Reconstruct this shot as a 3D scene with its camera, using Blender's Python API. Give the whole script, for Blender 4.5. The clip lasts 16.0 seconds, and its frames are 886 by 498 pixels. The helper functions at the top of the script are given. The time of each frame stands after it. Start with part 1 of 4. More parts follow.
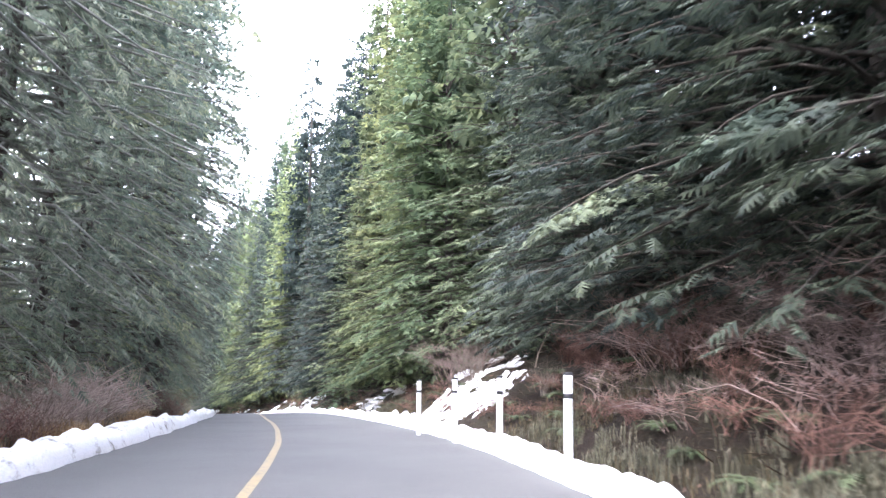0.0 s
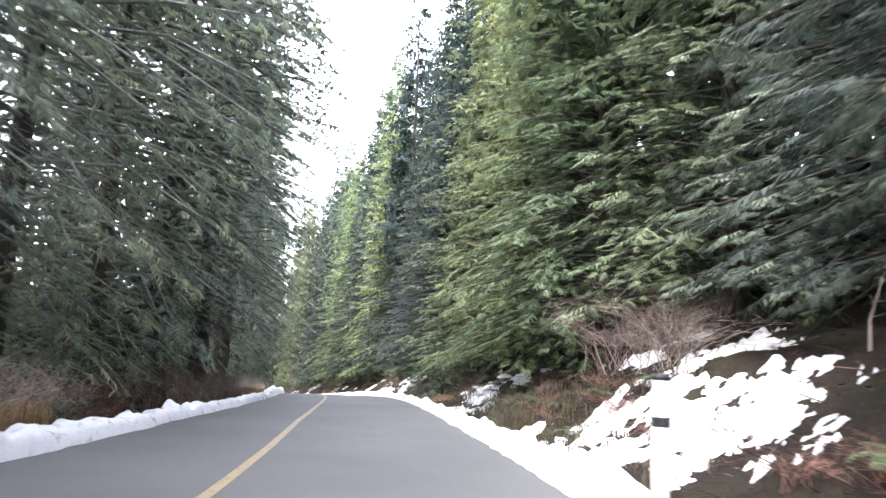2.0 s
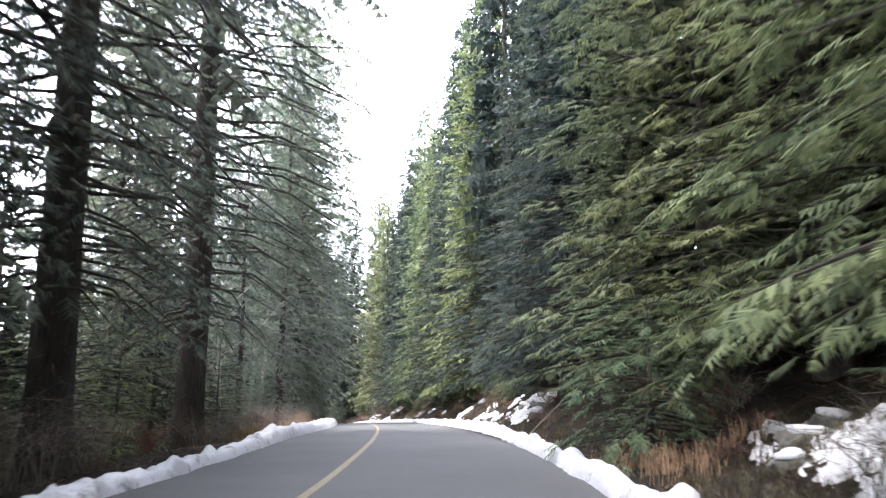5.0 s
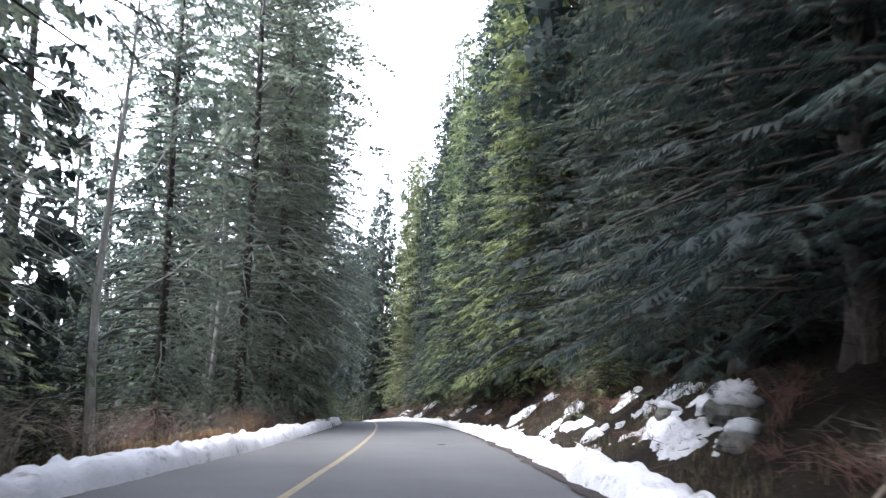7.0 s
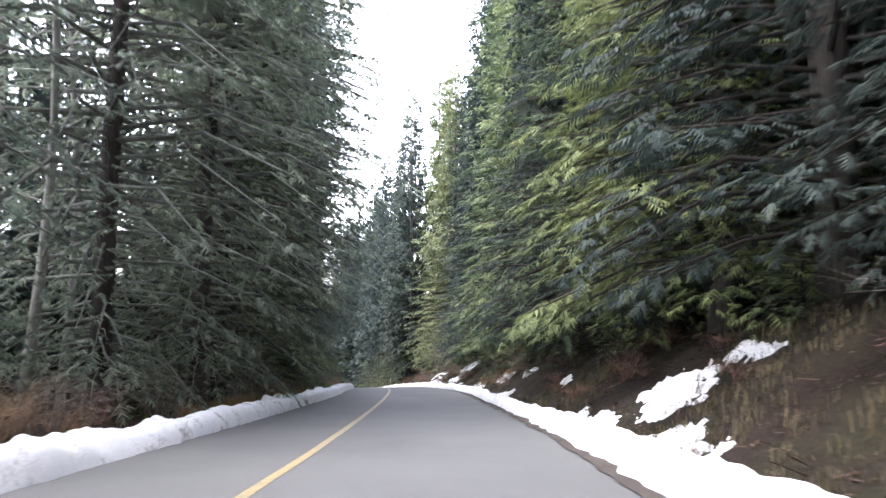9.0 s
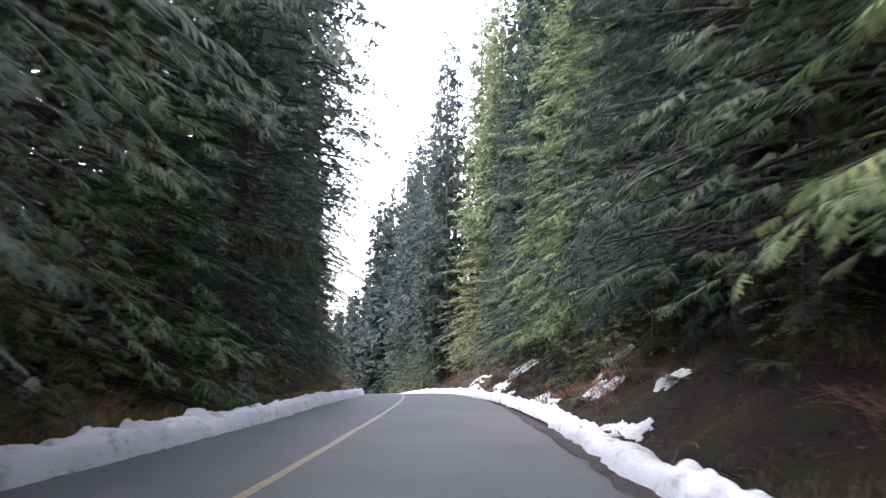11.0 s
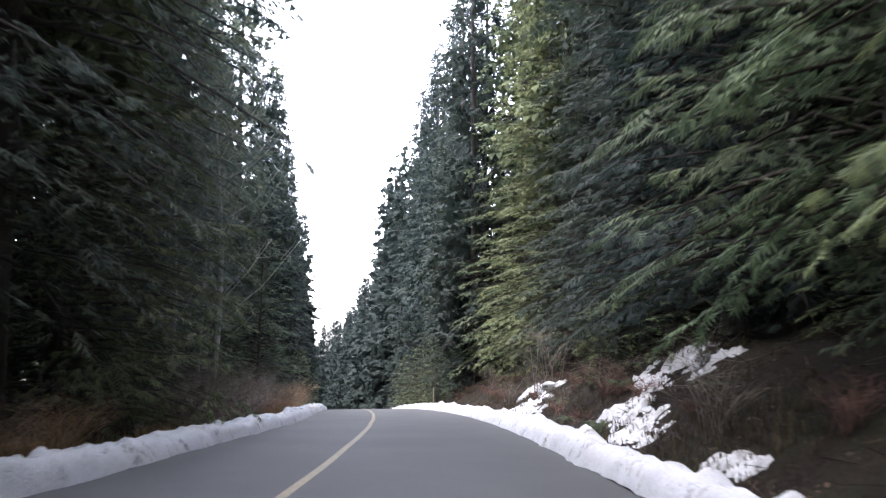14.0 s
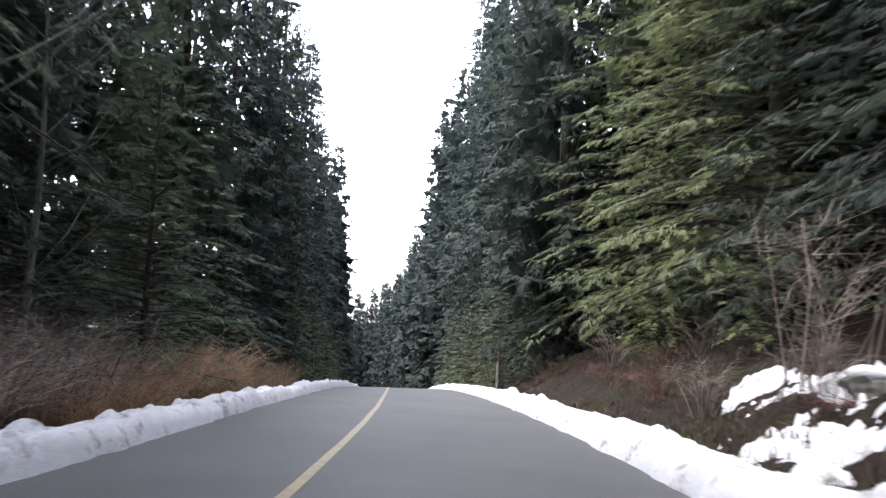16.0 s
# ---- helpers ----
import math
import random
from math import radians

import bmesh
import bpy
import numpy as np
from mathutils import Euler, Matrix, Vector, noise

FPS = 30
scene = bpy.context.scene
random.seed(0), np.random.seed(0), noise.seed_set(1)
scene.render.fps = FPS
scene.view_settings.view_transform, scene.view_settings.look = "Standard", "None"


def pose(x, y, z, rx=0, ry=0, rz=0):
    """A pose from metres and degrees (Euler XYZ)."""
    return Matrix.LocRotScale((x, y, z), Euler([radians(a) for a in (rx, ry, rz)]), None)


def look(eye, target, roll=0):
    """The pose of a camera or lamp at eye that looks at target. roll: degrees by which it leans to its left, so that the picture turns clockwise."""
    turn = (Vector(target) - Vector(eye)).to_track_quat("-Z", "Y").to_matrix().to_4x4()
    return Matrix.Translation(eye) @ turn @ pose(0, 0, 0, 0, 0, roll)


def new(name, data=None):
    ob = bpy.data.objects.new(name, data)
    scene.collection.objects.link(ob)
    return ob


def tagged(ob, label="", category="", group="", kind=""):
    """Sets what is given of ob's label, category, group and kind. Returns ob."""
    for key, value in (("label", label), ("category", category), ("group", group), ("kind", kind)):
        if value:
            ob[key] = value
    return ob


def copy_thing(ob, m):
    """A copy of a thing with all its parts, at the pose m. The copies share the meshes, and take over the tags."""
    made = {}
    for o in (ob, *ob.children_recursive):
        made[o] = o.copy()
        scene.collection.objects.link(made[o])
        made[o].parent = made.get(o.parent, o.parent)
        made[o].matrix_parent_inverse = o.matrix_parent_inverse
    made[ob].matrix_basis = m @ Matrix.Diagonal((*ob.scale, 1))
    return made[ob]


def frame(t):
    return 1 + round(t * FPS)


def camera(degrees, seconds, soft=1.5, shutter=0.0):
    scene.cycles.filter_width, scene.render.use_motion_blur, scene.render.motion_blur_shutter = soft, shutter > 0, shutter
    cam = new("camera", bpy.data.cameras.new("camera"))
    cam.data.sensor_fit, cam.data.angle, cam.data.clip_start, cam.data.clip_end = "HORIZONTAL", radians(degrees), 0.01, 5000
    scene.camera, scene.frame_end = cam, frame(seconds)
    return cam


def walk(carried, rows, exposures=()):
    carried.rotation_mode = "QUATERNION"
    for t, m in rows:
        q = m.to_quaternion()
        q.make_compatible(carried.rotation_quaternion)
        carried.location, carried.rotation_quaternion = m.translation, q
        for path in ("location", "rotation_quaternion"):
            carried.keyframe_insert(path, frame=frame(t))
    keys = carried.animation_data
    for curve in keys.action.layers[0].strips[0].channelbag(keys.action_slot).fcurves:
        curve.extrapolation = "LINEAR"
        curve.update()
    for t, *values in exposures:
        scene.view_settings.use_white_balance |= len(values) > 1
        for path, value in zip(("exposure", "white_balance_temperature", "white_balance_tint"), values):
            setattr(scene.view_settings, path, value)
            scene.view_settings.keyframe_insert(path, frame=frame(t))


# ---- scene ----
cam = camera(64.5, 16.0, soft=1.35, shutter=0.3)
PATH = [
    (0.0, (-0.008, -0.578, 1.186), (-0.162, 9.286, 2.824), 0.53),
    (0.5, (-0.127, 2.261, 1.157), (-0.764, 12.097, 2.842), 0.64),
    (1.0, (-0.453, 5.384, 1.159), (-1.519, 15.211, 2.673), 1.02),
    (1.5, (-0.887, 8.538, 1.102), (-2.481, 18.323, 2.410), 1.52),
    (2.0, (-1.347, 11.627, 0.981), (-3.093, 21.384, 2.304), 2.89),
    (2.5, (-2.062, 14.658, 0.852), (-4.046, 24.363, 2.225), 2.60),
    (3.0, (-2.379, 15.371, 0.714), (-4.546, 25.025, 2.163), 1.97),
    (3.5, (-3.486, 19.430, 0.647), (-5.895, 29.017, 2.159), 0.51),
    (4.0, (-4.583, 23.496, 0.418), (-7.529, 32.946, 1.843), 0.04),
    (4.5, (-5.720, 27.741, 0.294), (-8.975, 37.082, 1.755), -0.33),
    (5.0, (-6.832, 31.689, 0.082), (-9.756, 41.134, 1.578), 0.35),
    (7.5, (-13.391, 52.260, -1.194), (-17.040, 61.478, 0.116), 0.92),
    (8.0, (-14.807, 55.823, -1.436), (-18.557, 65.038, -0.423), 0.98),
    (8.5, (-16.444, 60.089, -1.779), (-20.398, 69.232, -0.901), 1.17),
    (9.0, (-18.091, 63.971, -2.171), (-22.114, 73.086, -1.317), 0.18),
    (11.5, (-26.916, 83.842, -3.980), (-31.561, 92.654, -3.096), 0.55),
    (12.0, (-28.932, 87.832, -4.373), (-33.565, 96.640, -3.401), 0.37),
    (12.5, (-30.979, 91.584, -4.844), (-35.641, 100.359, -3.722), 0.87),
    (13.0, (-33.120, 95.814, -5.164), (-37.772, 104.608, -4.151), 0.06),
    (13.5, (-35.229, 99.774, -5.553), (-39.952, 108.551, -4.742), 0.42),
    (14.0, (-37.386, 103.757, -5.970), (-42.259, 112.442, -5.071), 0.58),
    (14.5, (-39.689, 107.842, -6.438), (-44.646, 116.474, -5.484), 1.05),
    (15.0, (-42.095, 111.943, -6.872), (-47.297, 120.461, -6.258), 1.97),
    (15.5, (-44.540, 115.976, -7.372), (-49.915, 124.388, -6.778), 2.15),
    (16.0, (-47.043, 119.756, -7.813), (-52.622, 128.042, -7.342), 2.30),
]
walk(cam, [(t, look(eye, target, roll)) for t, eye, target, roll in PATH],
     exposures=[(0.0, 4.8, 6150, 19), (2.5, 4.6, 6400, 15), (5.0, 4.3, 6400, 16), (7.5, 3.7, 6100, 15), (9.0, 4.1, 6300, 16), (11.5, 4.0, 6200, 19), (12.5, 3.75, 6150, 19), (13.5, 3.72, 6200, 18), (14.0, 3.6, 6200, 18), (16.0, 3.5, 6300, 16)])

# ---- light: a bright overcast day, the sun veiled, high to the left of the road ----
SUN_AZ, SUN_EL = 236.0, 70.0          # compass bearing from +y clockwise, and height, degrees
world = bpy.data.worlds.new("overcast_sky")
scene.world = world
world.use_nodes = True
wn, wl = world.node_tree.nodes, world.node_tree.links
sky = wn.new("ShaderNodeTexSky")
sky.sky_type, sky.sun_disc = "NISHITA", False
sky.sun_elevation, sky.sun_rotation = radians(SUN_EL), radians(SUN_AZ)
sky.air_density, sky.dust_density, sky.ozone_density = 1.0, 1.5, 1.0
pale = wn.new("ShaderNodeHueSaturation")
pale.inputs["Saturation"].default_value = 0.35
wl.new(sky.outputs[0], pale.inputs["Color"])
wl.new(pale.outputs[0], wn["Background"].inputs["Color"])
wn["Background"].inputs["Strength"].default_value = 0.15

sun = new("sun", bpy.data.lights.new("sun", "SUN"))
sun.data.energy, sun.data.angle, sun.data.color = 0.6, radians(20), (1.0, 0.97, 0.93)
_a, _e = radians(SUN_AZ), radians(SUN_EL)
sun.matrix_world = look((0, 0, 60), (-math.sin(_a) * math.cos(_e), -math.cos(_a) * math.cos(_e), 60 - math.sin(_e)))


# ---- materials ----
def material(name, rough=0.8, metal=0.0):
    m = bpy.data.materials.new(name)
    m.use_nodes = True
    b = m.node_tree.nodes["Principled BSDF"]
    b.inputs["Roughness"].default_value, b.inputs["Metallic"].default_value = rough, metal
    b.inputs["Specular IOR Level"].default_value = 0.3
    return m, m.node_tree.nodes, m.node_tree.links, b


def ramp_of(n, l, source, stops):
    r = n.new("ShaderNodeValToRGB")
    e = r.color_ramp.elements
    while len(e) < len(stops):
        e.new(0.5)
    for k, (p, c) in enumerate(stops):
        e[k].position, e[k].color = p, (*c, 1)
    l.new(source, r.inputs["Fac"])
    return r.outputs["Color"]


def noise_of(n, l, scale, detail=6.0, rough=0.6, coord="Object", stretch=None):
    tc = n.new("ShaderNodeTexCoord")
    t = n.new("ShaderNodeTexNoise")
    t.inputs["Scale"].default_value, t.inputs["Detail"].default_value, t.inputs["Roughness"].default_value = scale, detail, rough
    if stretch:
        mp = n.new("ShaderNodeMapping")
        mp.inputs["Scale"].default_value = stretch
        l.new(tc.outputs[coord], mp.inputs["Vector"])
        l.new(mp.outputs["Vector"], t.inputs["Vector"])
    else:
        l.new(tc.outputs[coord], t.inputs["Vector"])
    return t.outputs["Fac"]


def mix_of(n, l, a, b, fac, mode="MIX"):
    x = n.new("ShaderNodeMix")
    x.data_type, x.blend_type = "RGBA", mode
    for socket, value in ((x.inputs["Factor"], fac), (x.inputs["A"], a), (x.inputs["B"], b)):
        if isinstance(value, (float, int)):
            socket.default_value = value
        elif isinstance(value, tuple):
            socket.default_value = (*value, 1)
        else:
            l.new(value, socket)
    return x.outputs["Result"]


def bump_of(n, l, b, height, strength, distance):
    x = n.new("ShaderNodeBump")
    x.inputs["Strength"].default_value, x.inputs["Distance"].default_value = strength, distance
    l.new(height, x.inputs["Height"])
    l.new(x.outputs["Normal"], b.inputs["Normal"])


def asphalt_material():
    m, n, l, b = material("worn_asphalt", 0.75)
    fine = noise_of(n, l, 60, 4, 0.7)
    broad = noise_of(n, l, 0.35, 5, 0.6)
    c = mix_of(n, l, ramp_of(n, l, fine, [(0.3, (0.041, 0.041, 0.041)), (0.7, (0.074, 0.074, 0.073))]),
               ramp_of(n, l, broad, [(0.3, (0.75, 0.75, 0.77)), (0.7, (1.1, 1.1, 1.1))]), 1.0, "MULTIPLY")
    l.new(c, b.inputs["Base Color"])
    bump_of(n, l, b, fine, 0.4, 0.006)
    return m


def paint_material(name, colour, dirt):
    m, n, l, b = material(name, 0.6)
    wear = noise_of(n, l, 9, 8, 0.75)
    l.new(ramp_of(n, l, wear, [(0.36, dirt), (0.52, colour)]), b.inputs["Base Color"])
    return m


def snow_material():
    m, n, l, b = material("old_snow", 0.6)
    grain = noise_of(n, l, 25, 6, 0.7)
    grime = noise_of(n, l, 2.6, 8, 0.75)
    c = mix_of(n, l, ramp_of(n, l, grain, [(0.3, (0.4, 0.41, 0.43)), (0.7, (0.56, 0.565, 0.57))]),
               ramp_of(n, l, grime, [(0.33, (0.3, 0.26, 0.22)), (0.46, (1, 1, 1))]), 1.0, "MULTIPLY")
    l.new(c, b.inputs["Base Color"])
    b.inputs["Subsurface Weight"].default_value = 0.15
    b.inputs["Subsurface Radius"].default_value = (0.05, 0.06, 0.08)
    bump_of(n, l, b, grain, 0.9, 0.035)
    return m


def soil_material():
    m, n, l, b = material("forest_soil", 0.95)
    fine = noise_of(n, l, 14, 10, 0.75)
    broad = noise_of(n, l, 0.55, 6, 0.65)
    litter = ramp_of(n, l, fine, [(0.3, (0.004, 0.003, 0.0025)), (0.5, (0.012, 0.008, 0.006)), (0.72, (0.042, 0.027, 0.018))])
    green = ramp_of(n, l, fine, [(0.3, (0.005, 0.005, 0.003)), (0.7, (0.026, 0.023, 0.012))])
    fac = ramp_of(n, l, broad, [(0.45, (0, 0, 0)), (0.62, (1, 1, 1))])
    l.new(mix_of(n, l, litter, green, fac), b.inputs["Base Color"])
    b.inputs["Specular IOR Level"].default_value = 0.12
    bump_of(n, l, b, fine, 1.0, 0.06)
    return m


def bark_material(name, dark, light, scale=1.0):
    m, n, l, b = material(name, 0.9)
    ridges = noise_of(n, l, 5 * scale, 8, 0.7, stretch=(3.2, 3.2, 0.35))
    blotch = noise_of(n, l, 0.9, 5, 0.6)
    c = mix_of(n, l, ramp_of(n, l, ridges, [(0.32, dark), (0.68, light)]),
               ramp_of(n, l, blotch, [(0.35, (0.6, 0.62, 0.58)), (0.65, (1.15, 1.15, 1.15))]), 1.0, "MULTIPLY")
    l.new(c, b.inputs["Base Color"])
    bump_of(n, l, b, ridges, 1.0, 0.04)
    return m


def needle_material(name, dark, light, tip, through_light=0.35):
    """Conifer sprays: hue by tree, by clump and by spray; thin, so light passes through."""
    m, n, l, b = material(name, 0.7)
    b.inputs["Specular IOR Level"].default_value = 0.12
    geo, info = n.new("ShaderNodeNewGeometry"), n.new("ShaderNodeObjectInfo")
    clump = noise_of(n, l, 0.55, 4, 0.6)
    c = ramp_of(n, l, clump, [(0.3, dark), (0.55, light), (0.78, tip)])
    c = mix_of(n, l, c, ramp_of(n, l, geo.outputs["Random Per Island"], [(0.0, (0.55, 0.6, 0.62)), (1.0, (1.45, 1.4, 1.3))]), 1.0, "MULTIPLY")
    c = mix_of(n, l, c, ramp_of(n, l, info.outputs["Random"], [(0.0, (0.68, 0.78, 0.85)), (0.5, (1, 1, 1)), (1.0, (1.16, 1.12, 0.93))]), 1.0, "MULTIPLY")
    l.new(c, b.inputs["Base Color"])
    leaf = n.new("ShaderNodeBsdfTranslucent")
    l.new(c, leaf.inputs["Color"])
    both = n.new("ShaderNodeMixShader")
    both.inputs["Fac"].default_value = through_light
    l.new(b.outputs[0], both.inputs[1])
    l.new(leaf.outputs[0], both.inputs[2])
    l.new(both.outputs[0], n["Material Output"].inputs["Surface"])
    return m


def twig_material(name, dark, light):
    m, n, l, b = material(name, 0.85)
    geo = n.new("ShaderNodeNewGeometry")
    l.new(ramp_of(n, l, geo.outputs["Random Per Island"], [(0.0, dark), (1.0, light)]), b.inputs["Base Color"])
    return m


ASPHALT = asphalt_material()
DARK_ASPHALT = bark_material("broken_asphalt", (0.012, 0.012, 0.012), (0.04, 0.038, 0.036), 4.0)
GRIT = bark_material("roadside_grit", (0.022, 0.017, 0.015), (0.07, 0.052, 0.044), 5.0)
YELLOW = paint_material("worn_yellow_paint", (0.18, 0.134, 0.062), (0.078, 0.07, 0.055))
WHITE_PAINT = paint_material("white_post_paint", (0.8, 0.8, 0.78), (0.55, 0.53, 0.5))
BLACK_PAINT = paint_material("black_band_paint", (0.02, 0.02, 0.022), (0.05, 0.05, 0.05))
SNOW = snow_material()
SOIL = soil_material()
BARK = bark_material("conifer_bark", (0.025, 0.02, 0.018), (0.085, 0.07, 0.06))
PALE_BARK = bark_material("pale_alder_bark", (0.16, 0.15, 0.135), (0.42, 0.41, 0.38))
LICHEN_BARK = bark_material("lichen_bark", (0.09, 0.09, 0.08), (0.24, 0.25, 0.22))
MOSSY_BARK = bark_material("mossy_bark", (0.05, 0.04, 0.025), (0.16, 0.15, 0.07))
NEEDLES = needle_material("fir_needles", (0.060, 0.076, 0.050), (0.104, 0.121, 0.068), (0.172, 0.188, 0.096))
DARK_NEEDLES = needle_material("blue_green_needles", (0.062, 0.08, 0.066), (0.094, 0.117, 0.091), (0.14, 0.165, 0.12))
# Lichen-grey, and paler still: haze over the left trees is put into the colour.
GREY_NEEDLES = needle_material("lichen_haze_needles", (0.128, 0.15, 0.12), (0.192, 0.22, 0.168), (0.29, 0.315, 0.235), 0.55)
OLD_NEEDLES = needle_material("old_fir_needles", (0.082, 0.1, 0.088), (0.125, 0.147, 0.12), (0.19, 0.212, 0.16), 0.55)
LIME_NEEDLES = needle_material("young_hemlock_needles", (0.068, 0.09, 0.052), (0.113, 0.139, 0.073), (0.174, 0.2, 0.1))
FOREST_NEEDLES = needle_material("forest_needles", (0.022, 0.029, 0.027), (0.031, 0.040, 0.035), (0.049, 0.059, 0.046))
# Far firs, and near bank firs whose shade is put into this colour.
FAR_SHADE_NEEDLES = needle_material("far_and_shade_fir_needles", (0.021, 0.030, 0.029), (0.032, 0.042, 0.037), (0.050, 0.063, 0.048))
LITTER = twig_material("leaf_litter", (0.016, 0.011, 0.008), (0.085, 0.05, 0.03))
RUSTY_TWIGS = twig_material("rusty_twigs", (0.06, 0.03, 0.024), (0.2, 0.11, 0.085))
DRY_TWIGS = twig_material("dry_orange_twigs", (0.15, 0.09, 0.055), (0.42, 0.28, 0.17))
GREY_TWIGS = twig_material("grey_twigs", (0.06, 0.05, 0.042), (0.23, 0.19, 0.155))
DRY_GRASS = twig_material("dry_grass", (0.12, 0.08, 0.042), (0.38, 0.26, 0.145))
BANK_GRASS = twig_material("bank_grass", (0.03, 0.025, 0.015), (0.11, 0.085, 0.045))
MOSS = twig_material("hanging_moss", (0.07, 0.085, 0.035), (0.18, 0.19, 0.085))
PALE_GRASS = twig_material("pale_verge_grass", (0.035, 0.036, 0.024), (0.13, 0.12, 0.08))
FERN_GREEN = twig_material("fern_green", (0.02, 0.03, 0.014), (0.05, 0.066, 0.028))
PALE_TWIGS = twig_material("pale_grey_twigs", (0.14, 0.105, 0.09), (0.42, 0.34, 0.29))
PINK_TWIGS = twig_material("pinkish_twigs", (0.08, 0.055, 0.047), (0.29, 0.215, 0.19))
STONE = bark_material("mossy_stone", (0.045, 0.045, 0.042), (0.16, 0.155, 0.14), 0.5)
WOOD = bark_material("weathered_wood", (0.16, 0.13, 0.1), (0.36, 0.31, 0.25))


# ---- the road's line: heading and slope by the distance along it ----
STEP = 0.5
STATION = np.arange(-120, 700, STEP)
HEAD_AT = [-60, 0, 6, 12, 18, 25, 33, 44, 54, 66, 75, 90, 105, 116, 127, 135, 150, 170, 200, 340]
HEAD = [3, 4.5, 7.5, 10.5, 13, 14.8, 15.8, 18.2, 20.6, 22.8, 24.1, 26, 27.4, 29, 31.5, 33.8, 36.9, 37.7, 38, 50]
FALL_AT = [-60, 0, 11, 20, 32, 54, 63, 97, 120, 130, 140, 150, 165, 180, 200, 260, 340, 420]
FALL = [0.3, -0.5, -1.8, -2.4, -2.8, -3.9, -4.5, -5.1, -5.6, -6, -6.5, -6.9, -7.6, -8.8, -10, -10, -8, -4]
CENTRE_AT, CENTRE = [-60, 6, 14, 20, 28, 36, 320], [-1.25, -1.3, -1.5, -1.7, -2, -2.1, -2.1]


def left_edge(s):
    return float(np.interp(s, [8, 19, 27, 33, 38, 46, 55, 68, 100, 110, 126, 134, 140, 146], [-2.8, -2.6, -2.4, -2.22, -2.28, -2.4, -2.6, -2.35, -2.35, -2.7, -2.65, -2.45, -2.6, -2.8]))


def right_edge(s):
    return float(np.interp(s, [-20, 14, 24, 40, 50], [3.45, 3.5, 3.55, 3.65, 3.8]))


def eased(values):
    k = np.hanning(26)[1:-1]
    return np.convolve(np.pad(values, 12, mode="edge"), k / k.sum(), "same")[12:-12]


TURN = np.radians(eased(np.interp(STATION, HEAD_AT, HEAD)))
LINE_X, LINE_Y = np.cumsum(-np.sin(TURN)) * STEP, np.cumsum(np.cos(TURN)) * STEP
LINE_Z = np.cumsum(np.tan(np.radians(eased(np.interp(STATION, FALL_AT, FALL))))) * STEP
_o = int(np.argmin(abs(STATION)))
LINE_X, LINE_Y, LINE_Z = LINE_X - LINE_X[_o], LINE_Y - LINE_Y[_o], LINE_Z - LINE_Z[_o]


def on_road(s, d, up=0.0):
    """The place s metres along the road and d metres to the right of its yellow line, up metres over the asphalt."""
    x, y, z, a = (np.interp(s, STATION, v) for v in (LINE_X, LINE_Y, LINE_Z, TURN))
    d = d + np.interp(s, CENTRE_AT, CENTRE)
    return np.stack(np.broadcast_arrays(x + np.cos(a) * d, y + np.sin(a) * d, z + up), -1)


def ease(a, b, x):
    u = min(1.0, max(0.0, (x - a) / (b - a)))
    return u * u * (3 - 2 * u)


def rough(x, y, size, seed=0.0):
    return noise.fractal(Vector((x / size, y / size, seed)), 0.9, 2.1, 4)


def ground_up(s, d):
    """Height of the ground over the road's surface."""
    edge, verge = right_edge(s), left_edge(s)
    if verge - 0.1 < d < edge + 0.1:
        return -0.12
    if d < 0:
        u = verge - d
        return -0.06 - 0.75 * ease(0.4, 7, u) - 0.6 * ease(8, 40, u) + 0.16 * rough(s, d, 2.2, 3) * ease(0.3, 1.5, u)
    u = d - edge
    tall = float(np.interp(s, [0, 22, 30, 36, 44, 52, 80, 118, 140], [1.6, 1.6, 1.5, 1.0, 1.0, 1.6, 1.8, 1.9, 1.6])) + 0.35 * noise.noise(Vector((s / 9.0, 7.3, 0)))
    z = -0.08 + tall * ease(0.7, 4.4, u) + 0.33 * max(0.0, min(u - 3.6, 60.0)) + 0.2 * max(0.0, min(u - 9, 30.0)) + 0.1 * max(0.0, min(u - 63, 60.0))
    return z + 0.22 * rough(s, d, 1.6, 11) * ease(0.5, 2.0, u)


def ground_at(s, d):
    p = on_road(s, d)
    return Vector((p[0], p[1], p[2] + ground_up(s, d)))


# ---- building helpers ----
def mesh_of(name, verts, faces, mat, smooth=False):
    me = bpy.data.meshes.new(name)
    me.from_pydata(verts if isinstance(verts, list) else verts.tolist(), [], faces if isinstance(faces, list) else faces.tolist())
    me.materials.append(mat)
    if smooth:
        me.polygons.foreach_set("use_smooth", [True] * len(me.polygons))
    me.update()
    return me


def triangles_of(name, corners, mat):
    """A mesh from an array of loose triangles (n, 3, 3)."""
    n = len(corners)
    me = bpy.data.meshes.new(name)
    me.vertices.add(3 * n)
    me.vertices.foreach_set("co", np.ascontiguousarray(corners, dtype=np.float32).ravel())
    me.loops.add(3 * n)
    me.loops.foreach_set("vertex_index", np.arange(3 * n, dtype=np.int32))
    me.polygons.add(n)
    me.polygons.foreach_set("loop_start", np.arange(0, 3 * n, 3, dtype=np.int32))
    me.materials.append(mat)
    me.update(calc_edges=True)
    return me


def strip(name, rows, mat, smooth=True):
    """A sheet through rows of points that all have the same length."""
    w = len(rows[0])
    faces = [(i * w + j, i * w + j + 1, (i + 1) * w + j + 1, (i + 1) * w + j) for i in range(len(rows) - 1) for j in range(w - 1)]
    return mesh_of(name, [tuple(p) for r in rows for p in r], faces, mat, smooth)


